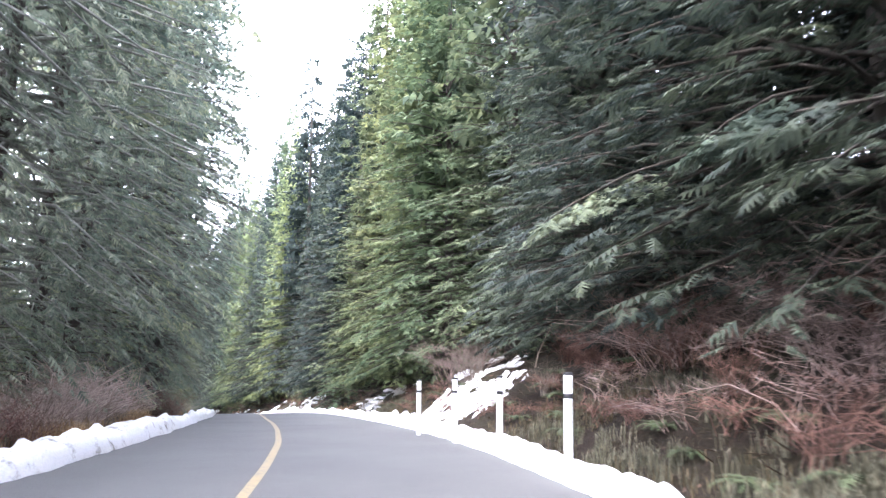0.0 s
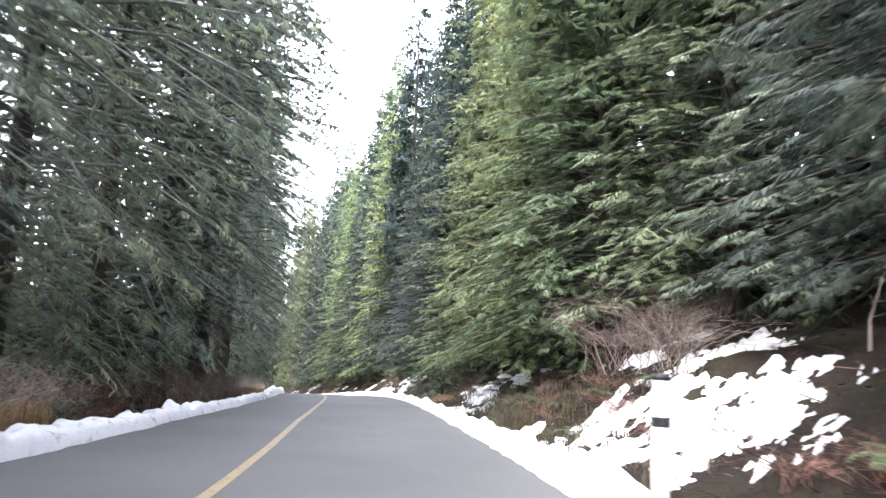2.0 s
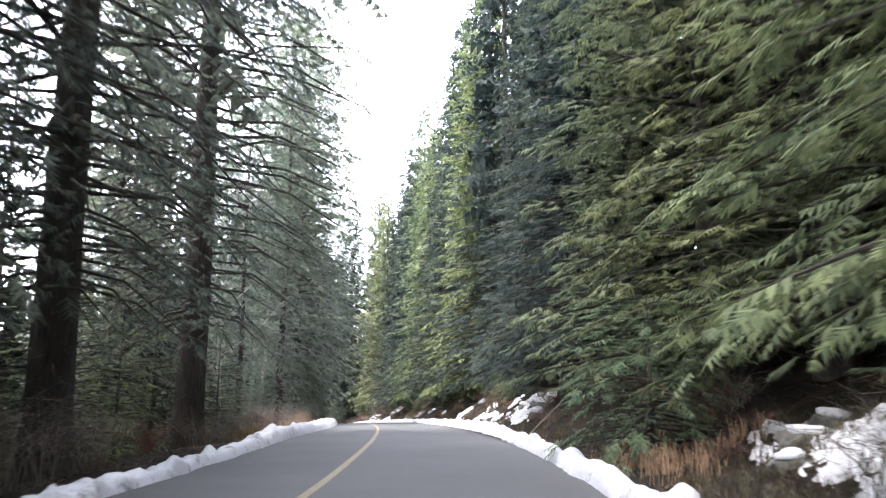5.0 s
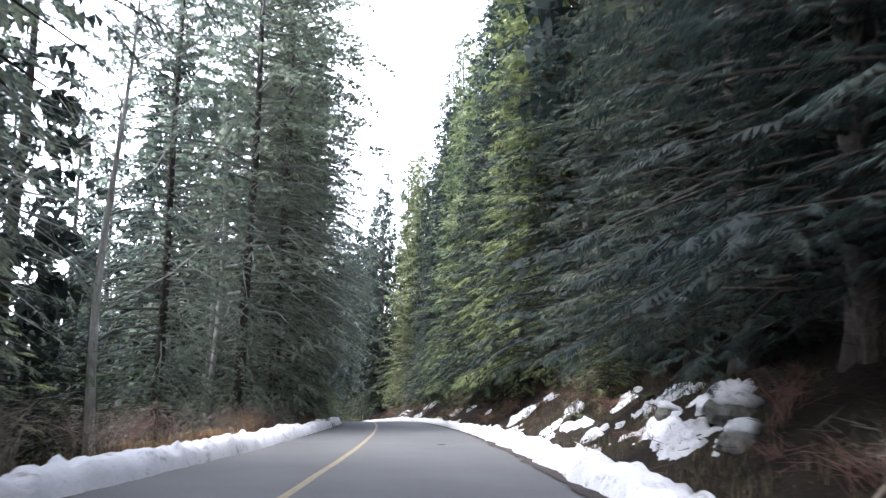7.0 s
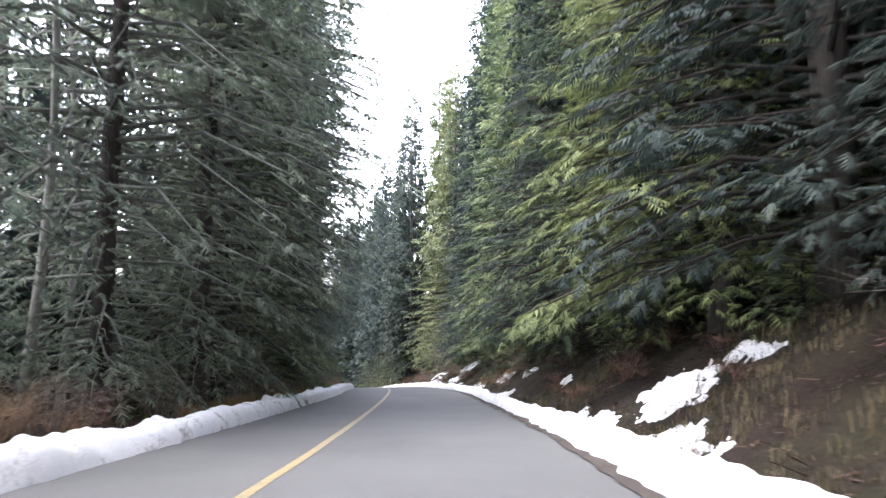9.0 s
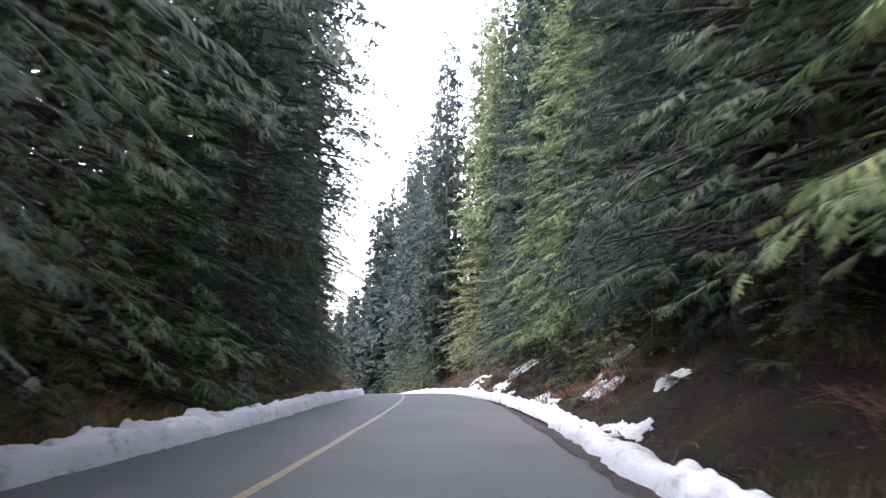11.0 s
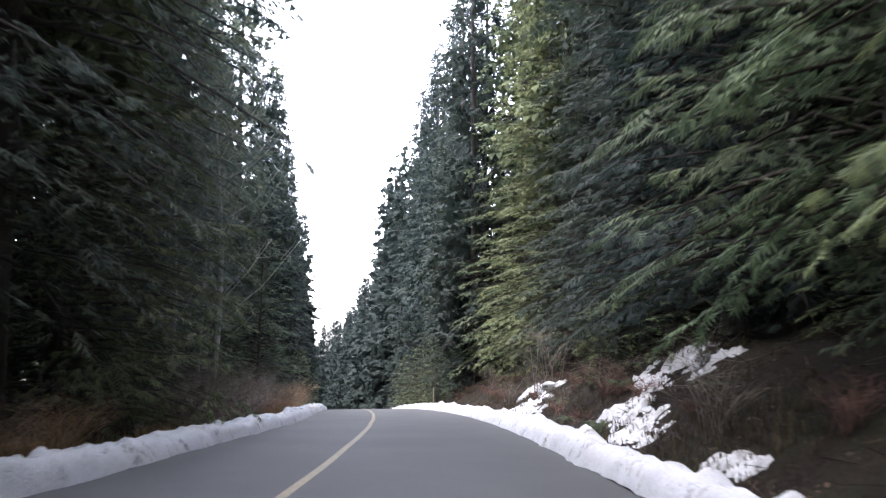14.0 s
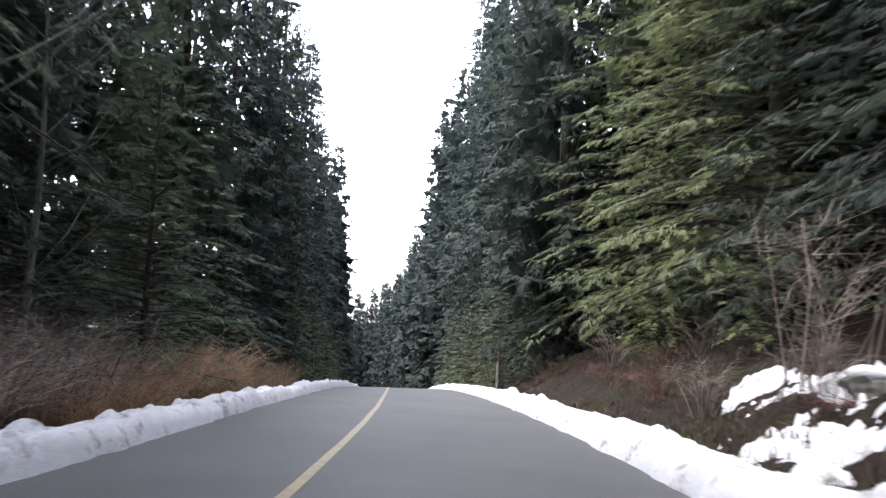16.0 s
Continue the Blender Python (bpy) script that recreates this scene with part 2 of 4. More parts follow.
def part(name, me, parent, label="", place=None):
    ob = new(name, me)
    ob.parent = parent
    if place is not None:
        ob.matrix_basis = place
    return tagged(ob, label) if label else ob


def tube(points, radii, sides=5):
    """Vertices and faces of a tapering tube along points."""
    verts, faces = [], []
    pts = [Vector(p) for p in points]
    for i, p in enumerate(pts):
        ahead = (pts[min(i + 1, len(pts) - 1)] - pts[max(i - 1, 0)]).normalized()
        side = ahead.cross(Vector((0.31, 0.2, 0.93)) if abs(ahead.z) < 0.9 else Vector((1, 0.1, 0))).normalized()
        up = side.cross(ahead)
        for k in range(sides):
            a = 2 * math.pi * k / sides
            verts.append(tuple(p + (side * math.cos(a) + up * math.sin(a)) * radii[i]))
    for i in range(len(pts) - 1):
        for k in range(sides):
            a, b = i * sides + k, i * sides + (k + 1) % sides
            faces.append((a, b, b + sides, a + sides))
    if sides == 3:
        return verts, faces
    n = len(verts)
    faces.append(tuple(range(sides))[::-1])
    faces.append(tuple(range(n - sides, n)))
    return verts, faces


def gather(pieces):
    verts, faces = [], []
    for v, f in pieces:
        k = len(verts)
        verts += v
        faces += [tuple(i + k for i in q) for q in f]
    return verts, faces


# ---- ground, road, snow ----
def build_ground():
    stations = [*range(-115, -30, 12), *np.arange(-30, 175, 0.6), *range(176, 330, 4), *range(340, 690, 25)]
    across = [-230, -150, -90, -60, -42, -30, -22, -16, -12, -9.5, -8, -6.8, -5.8, -5, -4.3, -3.7, -3.2, -2.75, -2.5, 0, 3.6, 3.9, 4.3, 4.7,
              5.1, 5.5, 6, 6.5, 7, 7.6, 8.3, 9.2, 10.5, 12, 15, 20, 28, 40, 60, 90, 150, 230]
    rows = [[ground_at(s, d) for d in across] for s in stations]
    return tagged(new("ground", strip("ground", rows, SOIL)), "dark brown forest soil with needle litter and moss", "ground", kind="structure")


def build_road():
    cols = [(-2.95, -0.1), (-2.7, -0.01), (-1.4, 0.0), (0, 0.01), (1.8, 0.0), (3.4, 0.0), (3.75, -0.02), (4.05, -0.13)]
    rows = []
    for s in np.arange(-60, 300, 0.8):
        ragged = 0.07 * noise.noise(Vector((s / 1.3, 0, 0)))
        shift = right_edge(s) - 3.75
        rows.append([on_road(s, d + (ragged if k in (6, 7) else 0) + (shift if k > 4 else left_edge(s) + 2.7 if k < 2 else 0), z) for k, (d, z) in enumerate(cols)])
    tagged(new("road", strip("road", rows, ASPHALT)), "grey worn asphalt road between snow banks", "road", kind="structure")
    rows = [[on_road(s, d + 0.02 * noise.noise(Vector((s / 3, 2, 0))), 0.016) for d in (-0.06, 0.06)] for s in np.arange(-60, 300, 0.8)]
    tagged(new("yellow_line", strip("yellow_line", rows, YELLOW)), "single worn yellow centre line on the asphalt", "road marking", kind="structure")


def road_edge_dirt():
    """Brown grit washed over the right edge of the asphalt, wider and narrower by turns."""
    rows = []
    for s in np.arange(50, 113, 0.25):
        edge = right_edge(s) + 0.1
        wide = (0.30 + 0.24 * noise.noise(Vector((s / 3.1, 3, 0)))) * min(1, (113 - s) / 12, (s - 49) / 8) + 0.12 * noise.noise(Vector((s * 1.3, 4, 0)))
        rows.append([on_road(s, edge - max(0.05, wide) * u, 0.006 if u == 1 else 0.012 + 0.006 * noise.noise(Vector((s * 2, u * 3, 6)))) for u in (0, 0.35, 0.7, 1)])
    tagged(new("road_edge_dirt", strip("road_edge_dirt", rows, GRIT)), "brown grit along the edge of the asphalt", "dirt", kind="structure")


def pothole(s0, d0, half_s, half_d):
    """A shallow worn spot where the top layer of the asphalt has broken away."""
    ring = [(0.9 + 0.55 * noise.noise(Vector((math.cos(a) * 1.2, math.sin(a) * 1.2, 5))) + 0.45 * noise.noise(Vector((math.cos(a) * 3.6, math.sin(a) * 3.6, 7))), a) for a in np.linspace(0, 2 * math.pi, 25)[:-1]]
    verts = [tuple(on_road(s0, d0, 0.006))] + [tuple(on_road(s0 + half_s * r * math.cos(a) * k, d0 + half_d * r * math.sin(a) * k, up)) for k, up in ((0.7, 0.008), (1.0, 0.012)) for r, a in ring]
    faces = [(0, 1 + i, 1 + (i + 1) % 24) for i in range(24)] + [(1 + i, 25 + i, 25 + (i + 1) % 24, 1 + (i + 1) % 24) for i in range(24)]
    tagged(new("pothole", mesh_of("pothole", verts, faces, DARK_ASPHALT)), "shallow dark worn spot in the grey asphalt", "pothole", kind="structure")


def snow_bank(side):
    """A ploughed ridge of old snow along one edge of the asphalt, lumpy, wider and narrower by turns."""
    rows, n = [], 15
    for s in np.arange(-20, 230, 0.13):
        if side < 0:
            slim = float(np.interp(s, [17, 24, 33, 47, 55], [1, 0.7, 0.55, 0.5, 1]))
            width = slim * 1.0 + 0.25 * noise.noise(Vector((s / 6, 1, 0)))
            tall = 0.30 * slim + 0.1 * slim * noise.noise(Vector((s / 4, 5, 0)))
            start = left_edge(s) + 0.05 + 0.10 * noise.noise(Vector((s / 1.7, 9, 0))) + 0.05 * noise.noise(Vector((s * 2.2, 10, 0)))
        else:
            bulk = np.interp(s, [-20, 12, 20, 34, 52, 60, 78, 90, 105, 118, 128, 150, 230], [0.55, 0.6, 0.75, 0.55, 0.5, 1.1, 1.0, 0.6, 0.75, 0.8, 1.25, 1.2, 1.0])
            width = bulk * (1 + 0.3 * noise.noise(Vector((s / 2.3, 21, 0))))
            tall = (0.12 + 0.16 * bulk) * (1 + 0.3 * noise.noise(Vector((s / 3, 25, 0))))
            start = right_edge(s) - 0.02 + float(np.interp(s, [94, 102, 116, 122], [0, 0.4, 0.35, 0])) + 0.14 * noise.noise(Vector((s / 1.5, 29, 0))) + 0.08 * noise.noise(Vector((s * 2.0, 30, 0)))
        row = []
        for k in range(n):
            u = k / (n - 1)
            d = start + side * width * u
            shape = min(1, (u * 5) ** 0.7) * (1 - max(0, (u - 0.45) / 0.55) ** 2) if 0 < k < n - 1 else -0.15
            lump = 0.09 * noise.noise(Vector((s * 1.9, d * 1.9, 4))) + 0.075 * noise.noise(Vector((s * 4.7, d * 4.7, 8)))
            crumb = 0.35 * max(0, noise.noise(Vector((s * 2.4, d * 2.4, 14))) - 0.3)
            base = max(0.0, ground_up(s, d)) if side > 0 else 0.0
            z = base + tall * shape + (lump + crumb) * (1.0 if 0 < k < n - 1 else 0)
            row.append(on_road(s, d, max(z, -0.14)))
        rows.append(row)
    ob = new("snow_bank", strip("snow_bank", rows, SNOW))
    tagged(ob, "low lumpy bank of old white ploughed snow beside the asphalt", "snow bank", kind="stuff")


def snow_patch(s0, d0, half_s, half_d, seed, lean=0.0):
    """A melting patch on the cut bank, ragged at its edges and broken by holes. lean: how far it runs up the bank per metre along it."""
    cell = 0.07
    ns, nd = int(half_s * 2.8 / cell) + 3, int(half_d * 2.8 / cell) + 3
    thick, verts = [], []
    for i in range(ns):
        a = (i / (ns - 1) - 0.5) * 2.8 * half_s
        for j in range(nd):
            b = (j / (nd - 1) - 0.5) * 2.8 * half_d
            s, d = s0 + a, d0 + b + lean * a
            r = (a / half_s) ** 2 + (b / half_d) ** 2
            t = 0.48 - 0.6 * r + 0.9 * rough(s, d * 1.2, 0.8, 31 + seed) + 0.45 * noise.noise(Vector((s * 2.3, d * 2.3, 40))) + 0.5 * noise.noise(Vector((s * 4.6, d * 4.6, 41))) + 0.55 * noise.noise(Vector((s * 8.5, d * 8.5, 42))) + 0.4 * noise.noise(Vector((s * 13, d * 13, 45)))
            t = min(1.0, 1.9 * t) if 0 < i < ns - 1 and 0 < j < nd - 1 else -1.0
            thick.append(t)
            lump = 0.07 * t * noise.noise(Vector((s * 4.3, d * 4.3, 43))) + 0.03 * noise.noise(Vector((s * 11, d * 11, 44)))
            verts.append(on_road(s, d, ground_up(s, d) + (0.1 * t ** 0.6 + lump if t > 0 else -0.06)))
    faces = []
    for i in range(ns - 1):
        for j in range(nd - 1):
            q = (i * nd + j, i * nd + j + 1, (i + 1) * nd + j + 1, (i + 1) * nd + j)
            if max(thick[k] for k in q) > 0:
                faces.append(q)
    used = sorted({k for q in faces for k in q})
    if not used:
        return
    index = {k: i for i, k in enumerate(used)}
    me = mesh_of("snow_patch", [tuple(verts[k]) for k in used], [tuple(index[k] for k in q) for q in faces], SNOW, True)
    tagged(new("snow_patch", me), "broad lumpy heap of melting white snow on the cut bank" if half_s * half_d > 1.4 else "ragged melting patch of white snow on the cut bank", "snow patch", "snow patches on the bank")


build_ground()
build_road()
road_edge_dirt()
pothole(70.1, 2.2, 0.26, 0.12)
snow_bank(-1)
snow_bank(1)
for group in (((22.3, 5.8, 3.0, 1.05, 0.0), (24.3, 8.0, 0.7, 1.1, 0.0), (20.8, 7.0, 0.9, 0.5, 0.0), (27.0, 7.5, 1.0, 0.3, 0.0), (28.4, 9.2, 0.9, 0.4, 0.0), (26.2, 4.8, 0.6, 0.22, 0.5)),
              ((38.6, 6.0, 2.1, 0.55, 0.1), (41.2, 6.7, 2.3, 0.75, 0.15), (38.4, 7.5, 1.5, 0.4, 0.2), (38.8, 8.8, 1.0, 0.4, 0.2), (34.2, 5.4, 0.6, 0.2, 0.3), (40.0, 4.6, 0.6, 0.2, 0.0), (36.6, 4.8, 1.2, 0.3, 0.0), (35.0, 5.0, 0.7, 0.3, 0.0)),
              ((67.6, 5.7, 0.45, 0.4, 0.0), (69.8, 7.3, 0.5, 0.4, 0.3), (67.0, 7.3, 0.6, 1.0, 0.0), (63.8, 7.3, 1.3, 0.4, 0.1), (63.0, 6.1, 2.0, 0.5, 0.0), (66.2, 5.3, 0.9, 0.25, 0.0)),
              ((71.5, 5.4, 0.9, 0.22, 0.1), (73.4, 6.6, 0.6, 0.3, 0.0), (70.3, 6.0, 0.6, 0.35, 0.0), (72.4, 5.9, 0.5, 0.2, 0.2), (82.0, 5.0, 1.6, 0.4, 0.0), (79.8, 6.1, 1.4, 0.6, 0.1), (78.8, 7.1, 1.0, 0.3, 0.2), (77.0, 5.2, 1.1, 0.35, 0.0), (90.0, 6.2, 0.6, 0.2, 0.0)),
              ((97.6, 5.2, 1.1, 0.28, 0.0), (99.4, 6.6, 0.5, 0.3, 0.0), (103.4, 6.2, 0.6, 0.35, 0.0), (107.2, 5.2, 0.7, 0.28, 0.0), (109.7, 5.3, 1.1, 0.45, 0.1), (111.3, 5.4, 0.9, 0.4, 0.0), (107.6, 7.5, 0.9, 0.3, 0.0), (106.0, 6.5, 0.5, 0.22, 0.2), (104.6, 6.0, 0.4, 0.3, 0.0)),
              ((128.2, 7.6, 1.1, 0.85, 0.0), (124.7, 5.6, 1.0, 0.5, 0.1), (120.2, 5.3, 0.7, 0.28, 0.0), (126.8, 6.0, 1.1, 0.55, 0.1), (125.6, 7.5, 0.7, 0.4, 0.0), (138.4, 5.8, 1.4, 0.55, 0.0), (139.4, 7.0, 0.9, 0.5, 0.0), (135.6, 5.4, 1.0, 0.4, 0.0), (141.4, 6.8, 0.9, 0.5, 0.0))):
    for k, (s, d, half_s, half_d, lean) in enumerate(group):
        snow_patch(s, d, half_s, half_d, k * 7, lean)


# ---- trees ----
def feathers(origin, ahead, side, length, pairs, rng, full=0.5, wide=0.40):
    """Flat feathery sprays: slim loose triangles on both sides of a short axis."""
    n = len(origin)
    out = []
    down = np.array([0, 0, -1.0])
    for k in range(pairs):
        u = 0.08 + 0.84 * k / pairs
        for way in (-1, 1):
            wob = rng.uniform(0.7, 1.3, (n, 1))
            a = origin + ahead * length * (u - 0.03)
            b = origin + ahead * length * (u + full / pairs)
            tip = origin + ahead * length * (u + 0.24) + side * way * length * wide * (1 - 0.68 * u) * wob + down * length * 0.12 * wob
            out.append(np.stack([a, b, tip], 1))
    a = origin + ahead * length * 0.7 + side * length * 0.04
    b = origin + ahead * length * 0.7 - side * length * 0.04
    out.append(np.stack([a, b, origin + ahead * length * 1.12 + down * length * 0.08], 1))
    return np.concatenate(out)


def conifer_arrays(seed, height, radius, clear, limbs, step, pairs, trunk_r, sag=0.35, spread=0.8, thin=0.0, stubs=0, spray=0.42, fine=12.0, low=0.72, full=0.5, sides=9, wide=0.40, cap=0.85, hang=0.75, inner=0.22, core=0, coarse=False, near_step=0.16):
    """Trunk pieces and crown triangles of one conifer. clear: metres of trunk without boughs; step: metres between sprays along a bough;
    thin: share of sprays that are missing; fine: height up to which each bough carries many small sprays, near_step metres apart."""
    rng = np.random.default_rng(seed)
    pieces, boughs = [], []
    lean = rng.uniform(-0.012, 0.012, 2)
    axis = lambda z: np.array([lean[0] * z + 0.05 * math.sin(z * 0.35 + seed), lean[1] * z + 0.05 * math.cos(z * 0.3 + seed), z])
    levels = [-0.8, 0.0, 0.5, *np.linspace(1.5, height, 9)]
    pieces.append(tube([axis(z) for z in levels], [trunk_r * (1.5 if z < 0.2 else 1.18 if z < 1 else 1) * (1 - 0.97 * max(0, z) / height) + 0.008 for z in levels], sides))
    org, ahd, sid, lng = [], [], [], []
    golden = rng.uniform(0, 6.28)
    for i in range(limbs):
        v = ((i + rng.uniform(0, 0.8)) / limbs) ** 1.2
        z0 = clear + (height - clear) * v * 0.985
        golden += 2.4 + rng.uniform(-0.35, 0.35)
        span = radius * ((1 - v) ** spread) * (low + (1 - low) * min(1, v * 5)) * rng.uniform(0.72, 1.08) + 0.42
        flat = np.array([math.cos(golden), math.sin(golden), 0])
        rise = rng.uniform(-0.05, 0.22) + 0.35 * v
        droop = sag * rng.uniform(0.7, 1.3) * (1 - 0.5 * v)
        root = axis(z0)
        cross = np.array([-flat[1], flat[0], 0])
        sway, phase = rng.uniform(0.02, 0.08) * span, rng.uniform(0, 6.28)
        curve = lambda u: root + flat * span * u + cross * sway * u * math.sin(5 * u + phase) + np.array([0, 0, span * (rise * u - droop * u * u) + 0.5 * sway * u * math.sin(7 * u + 2 * phase)])
        if span > 1.3 and (z0 < fine + 4 or radius > 5):
            ends = [curve(u) for u in (0, 0.45, 0.92)]
            r = 0.012 + 0.011 * span
            boughs.append(tube(ends, [r, r * 0.65, r * 0.15], 3))
        near = z0 < fine and pairs > 2
        count = max(3 if near else 2, int(span * (1 - inner) / (near_step if near else step * (1.5 if radius > 5 else 2.1))))
        for k in range(count):
            u = inner + (1 - inner) * (k + rng.uniform(0.1, 0.9)) / count
            if rng.random() < thin:
                continue
            tangent = flat + np.array([0, 0, rise - 2 * droop * u])
            tangent /= np.linalg.norm(tangent)
            long = np.clip(span * 0.115 * (1.3 - 0.6 * u), 0.16, 0.36) if near else np.clip(span * spray * (1.1 - 0.68 * u), 0.26, cap * 1.15)
            for way in (-1, 1):
                fan = rng.uniform(0.35, 1.4)
                go = tangent * math.cos(fan) + cross * way * math.sin(fan) + np.array([0, 0, rng.uniform(-hang * (0.62 if near else 1), 0.14)])
                go /= np.linalg.norm(go)
                s = np.cross(go, np.array([rng.uniform(-0.6, 0.6), rng.uniform(-0.6, 0.6), 1]))
                out = rng.uniform(0, 0.3) * span * (1.12 - u) ** 0.6 if near else 0.0
                org.append(curve(u) + cross * way * out + np.array([0, 0, -0.22 * out + (rng.uniform(-0.05, 0.05) if near else 0)]))
                ahd.append(go), sid.append(s / np.linalg.norm(s)), lng.append(long * rng.uniform(0.55, 1.3))
        tip = curve(1.0) - curve(0.9)
        tip /= np.linalg.norm(tip)
        s = np.cross(tip, (0, 0, 1.0))
        org.append(curve(0.85)), ahd.append(tip), sid.append(s / np.linalg.norm(s)), lng.append(min(0.6, max(0.35, 0.25 * span)))
    for i in range(stubs):
        z0, a, r = rng.uniform(1.2, max(clear, 3)), rng.uniform(0, 6.28), rng.uniform(0.6, 2.4)
        p = axis(z0)
        q = np.array([math.cos(a), math.sin(a), rng.uniform(-0.35, 0.15)])
        boughs.append(tube([p, p + q * r * 0.6, p + q * r + np.array([0, 0, -0.15 * r])], [0.025, 0.015, 0.005], 3))
    heart = []
    if core:
        bare = clear if fine < 5 else fine * 0.85
        z = bare + (height - bare) * rng.uniform(0, 0.95, core) ** 1.15
        reach = radius * np.clip(1 - (z - clear) / (height - clear), 0, 1) ** spread * np.clip(low + (z - clear) / height, low, 1)
        a, far = rng.uniform(0, 6.28, core), rng.uniform(0.1, 0.4, core) * reach
        flat = np.stack([np.cos(a), np.sin(a), 0 * a], 1)
        roots = np.array([axis(q) for q in z]) + flat * far[:, None]
        turned = rng.uniform(-1.3, 1.3, core)
        heads = np.stack([np.cos(a + turned), np.sin(a + turned), rng.uniform(-1.1, 0.4, core)], 1)
        heads /= np.linalg.norm(heads, axis=1)[:, None]
        cross = np.cross(heads, rng.normal(0, 1, (core, 3)) + (0, 0, 0.3))
        cross /= np.linalg.norm(cross, axis=1)[:, None]
        heart.append(feathers(roots, heads, cross, (0.4 * reach + 0.42)[:, None], *((2, rng, 1.3, 0.65) if coarse else (3, rng, 0.85, 0.45))))
    org, ahd, sid, lng = np.array(org), np.array(ahd), np.array(sid), np.array(lng)[:, None]
    z = org[:, 2]
    zones = ((z < fine, 5, 0.38, 0.62), (z >= fine, 2, wide, max(full, 0.7))) if pairs > 2 else ((z > -9, pairs, wide, full),)
    leaves = [feathers(org[k], ahd[k], sid[k], lng[k], p, rng, f, w) for k, p, w, f in zones if k.any()]
    return pieces[0], boughs, np.concatenate(leaves + heart)


def conifer(name, label, needles, group="roadside trees", limb_bark=None, **form):
    """An unplaced first tree, whose copies are set along the road."""
    stem, boughs, tris = conifer_arrays(**form)
    ob = new(name)
    part("trunk", mesh_of("trunk", *stem, BARK, True), ob)
    tagged(part("boughwork", mesh_of("boughwork", *gather(boughs), limb_bark or BARK, True), ob), kind="stuff")
    tagged(part("crown", triangles_of("crown", tris, needles), ob), kind="stuff")
    return tagged(ob, label, "tree", group)


class Kinds:
    """Sets copies of first things; the first use of each takes the thing itself."""

    def __init__(self):
        self.first, self.used = {}, set()

    def set(self, key, s, d, size=1.0, turn=0.0, sink=0.12, wide=1.0):
        first = self.first[key]
        p = ground_at(s, d)
        turned = Euler((0, 0, turn))
        ob = first if key not in self.used else copy_thing(first, Matrix.LocRotScale((p.x, p.y, p.z - sink), turned, None))
        self.used.add(key)
        ob.matrix_basis = Matrix.LocRotScale((p.x, p.y, p.z - sink), turned, Vector((size * wide, size * wide, size)))
        return ob


wood = Kinds()
K = wood.first
K["fir"] = conifer("fir_tree", "tall dense green fir with drooping feathery boughs", NEEDLES,
                   seed=11, height=32, radius=3.9, clear=1.1, limbs=370, step=0.3, pairs=3, trunk_r=0.30, sag=0.3, spread=0.6, fine=10, low=1.1, cap=0.62, core=260)
K["hemlock"] = conifer("hemlock_tree", "light green hemlock with drooping boughs low over the bank", LIME_NEEDLES,
                       seed=12, height=26, radius=3.8, clear=1.2, limbs=350, step=0.29, pairs=3, trunk_r=0.25, sag=0.38, spread=0.58, fine=10, low=1.1, cap=0.6, core=230)
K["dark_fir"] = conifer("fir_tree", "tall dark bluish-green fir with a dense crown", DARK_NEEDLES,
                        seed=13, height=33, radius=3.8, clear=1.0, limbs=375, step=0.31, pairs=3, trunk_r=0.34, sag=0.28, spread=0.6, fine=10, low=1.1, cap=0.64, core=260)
# A fir for shaded stretches: deep shade painted in as very dark needles.
K["shade_fir"] = conifer("fir_tree", "fir in deep shade, its needles darkened, heavy boughs overhanging the bank", FAR_SHADE_NEEDLES,
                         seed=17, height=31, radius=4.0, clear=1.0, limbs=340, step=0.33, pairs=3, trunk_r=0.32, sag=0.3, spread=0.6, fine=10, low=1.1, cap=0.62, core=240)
K["old_fir"] = conifer("fir_tree", "old dark fir with a thick bare lower trunk and dead stubs", OLD_NEEDLES,
                       seed=14, height=37, radius=6.8, clear=4.0, limbs=300, step=0.22, pairs=4, trunk_r=0.46, sag=0.5, thin=0.06, stubs=34, fine=14, spread=0.4, low=0.42, inner=0.25, cap=0.5, core=40, near_step=0.23)
K["grey_spruce"] = conifer("spruce_tree", "thin greyish spruce hung with lichen and paled by haze, see-through crown", GREY_NEEDLES, limb_bark=LICHEN_BARK,
                           seed=15, height=32, radius=6.5, clear=1.6, limbs=290, step=0.23, pairs=4, trunk_r=0.28, sag=0.55, thin=0.1, stubs=26, fine=14, spread=0.4, low=0.38, inner=0.25, cap=0.5, core=20, near_step=0.25)
K["broad_fir"] = conifer("fir_tree", "broad dark fir whose upper boughs reach out over the asphalt", OLD_NEEDLES,
                         seed=20, height=35, radius=5.7, clear=1.2, limbs=280, step=0.25, pairs=3, trunk_r=0.38, sag=0.4, fine=12, spread=0.42, low=0.5, inner=0.25, cap=0.52, core=40, near_step=0.27)
K["far_fir"] = conifer("fir_tree", "dark pointed fir farther along the road", FAR_SHADE_NEEDLES,
                       seed=19, height=31, radius=4.0, clear=0.5, limbs=230, step=0.48, pairs=3, trunk_r=0.3, spread=0.8, fine=3, full=0.6, wide=0.42, cap=0.8, spray=0.5, inner=0.3, core=300)
K["young_fir"] = conifer("fir_sapling", "young green fir with a pointed tip", NEEDLES, "young trees",
                         seed=16, height=6.5, radius=1.9, clear=0.3, limbs=110, step=0.24, pairs=4, trunk_r=0.07, sag=0.25, hang=0.4, inner=0.2)
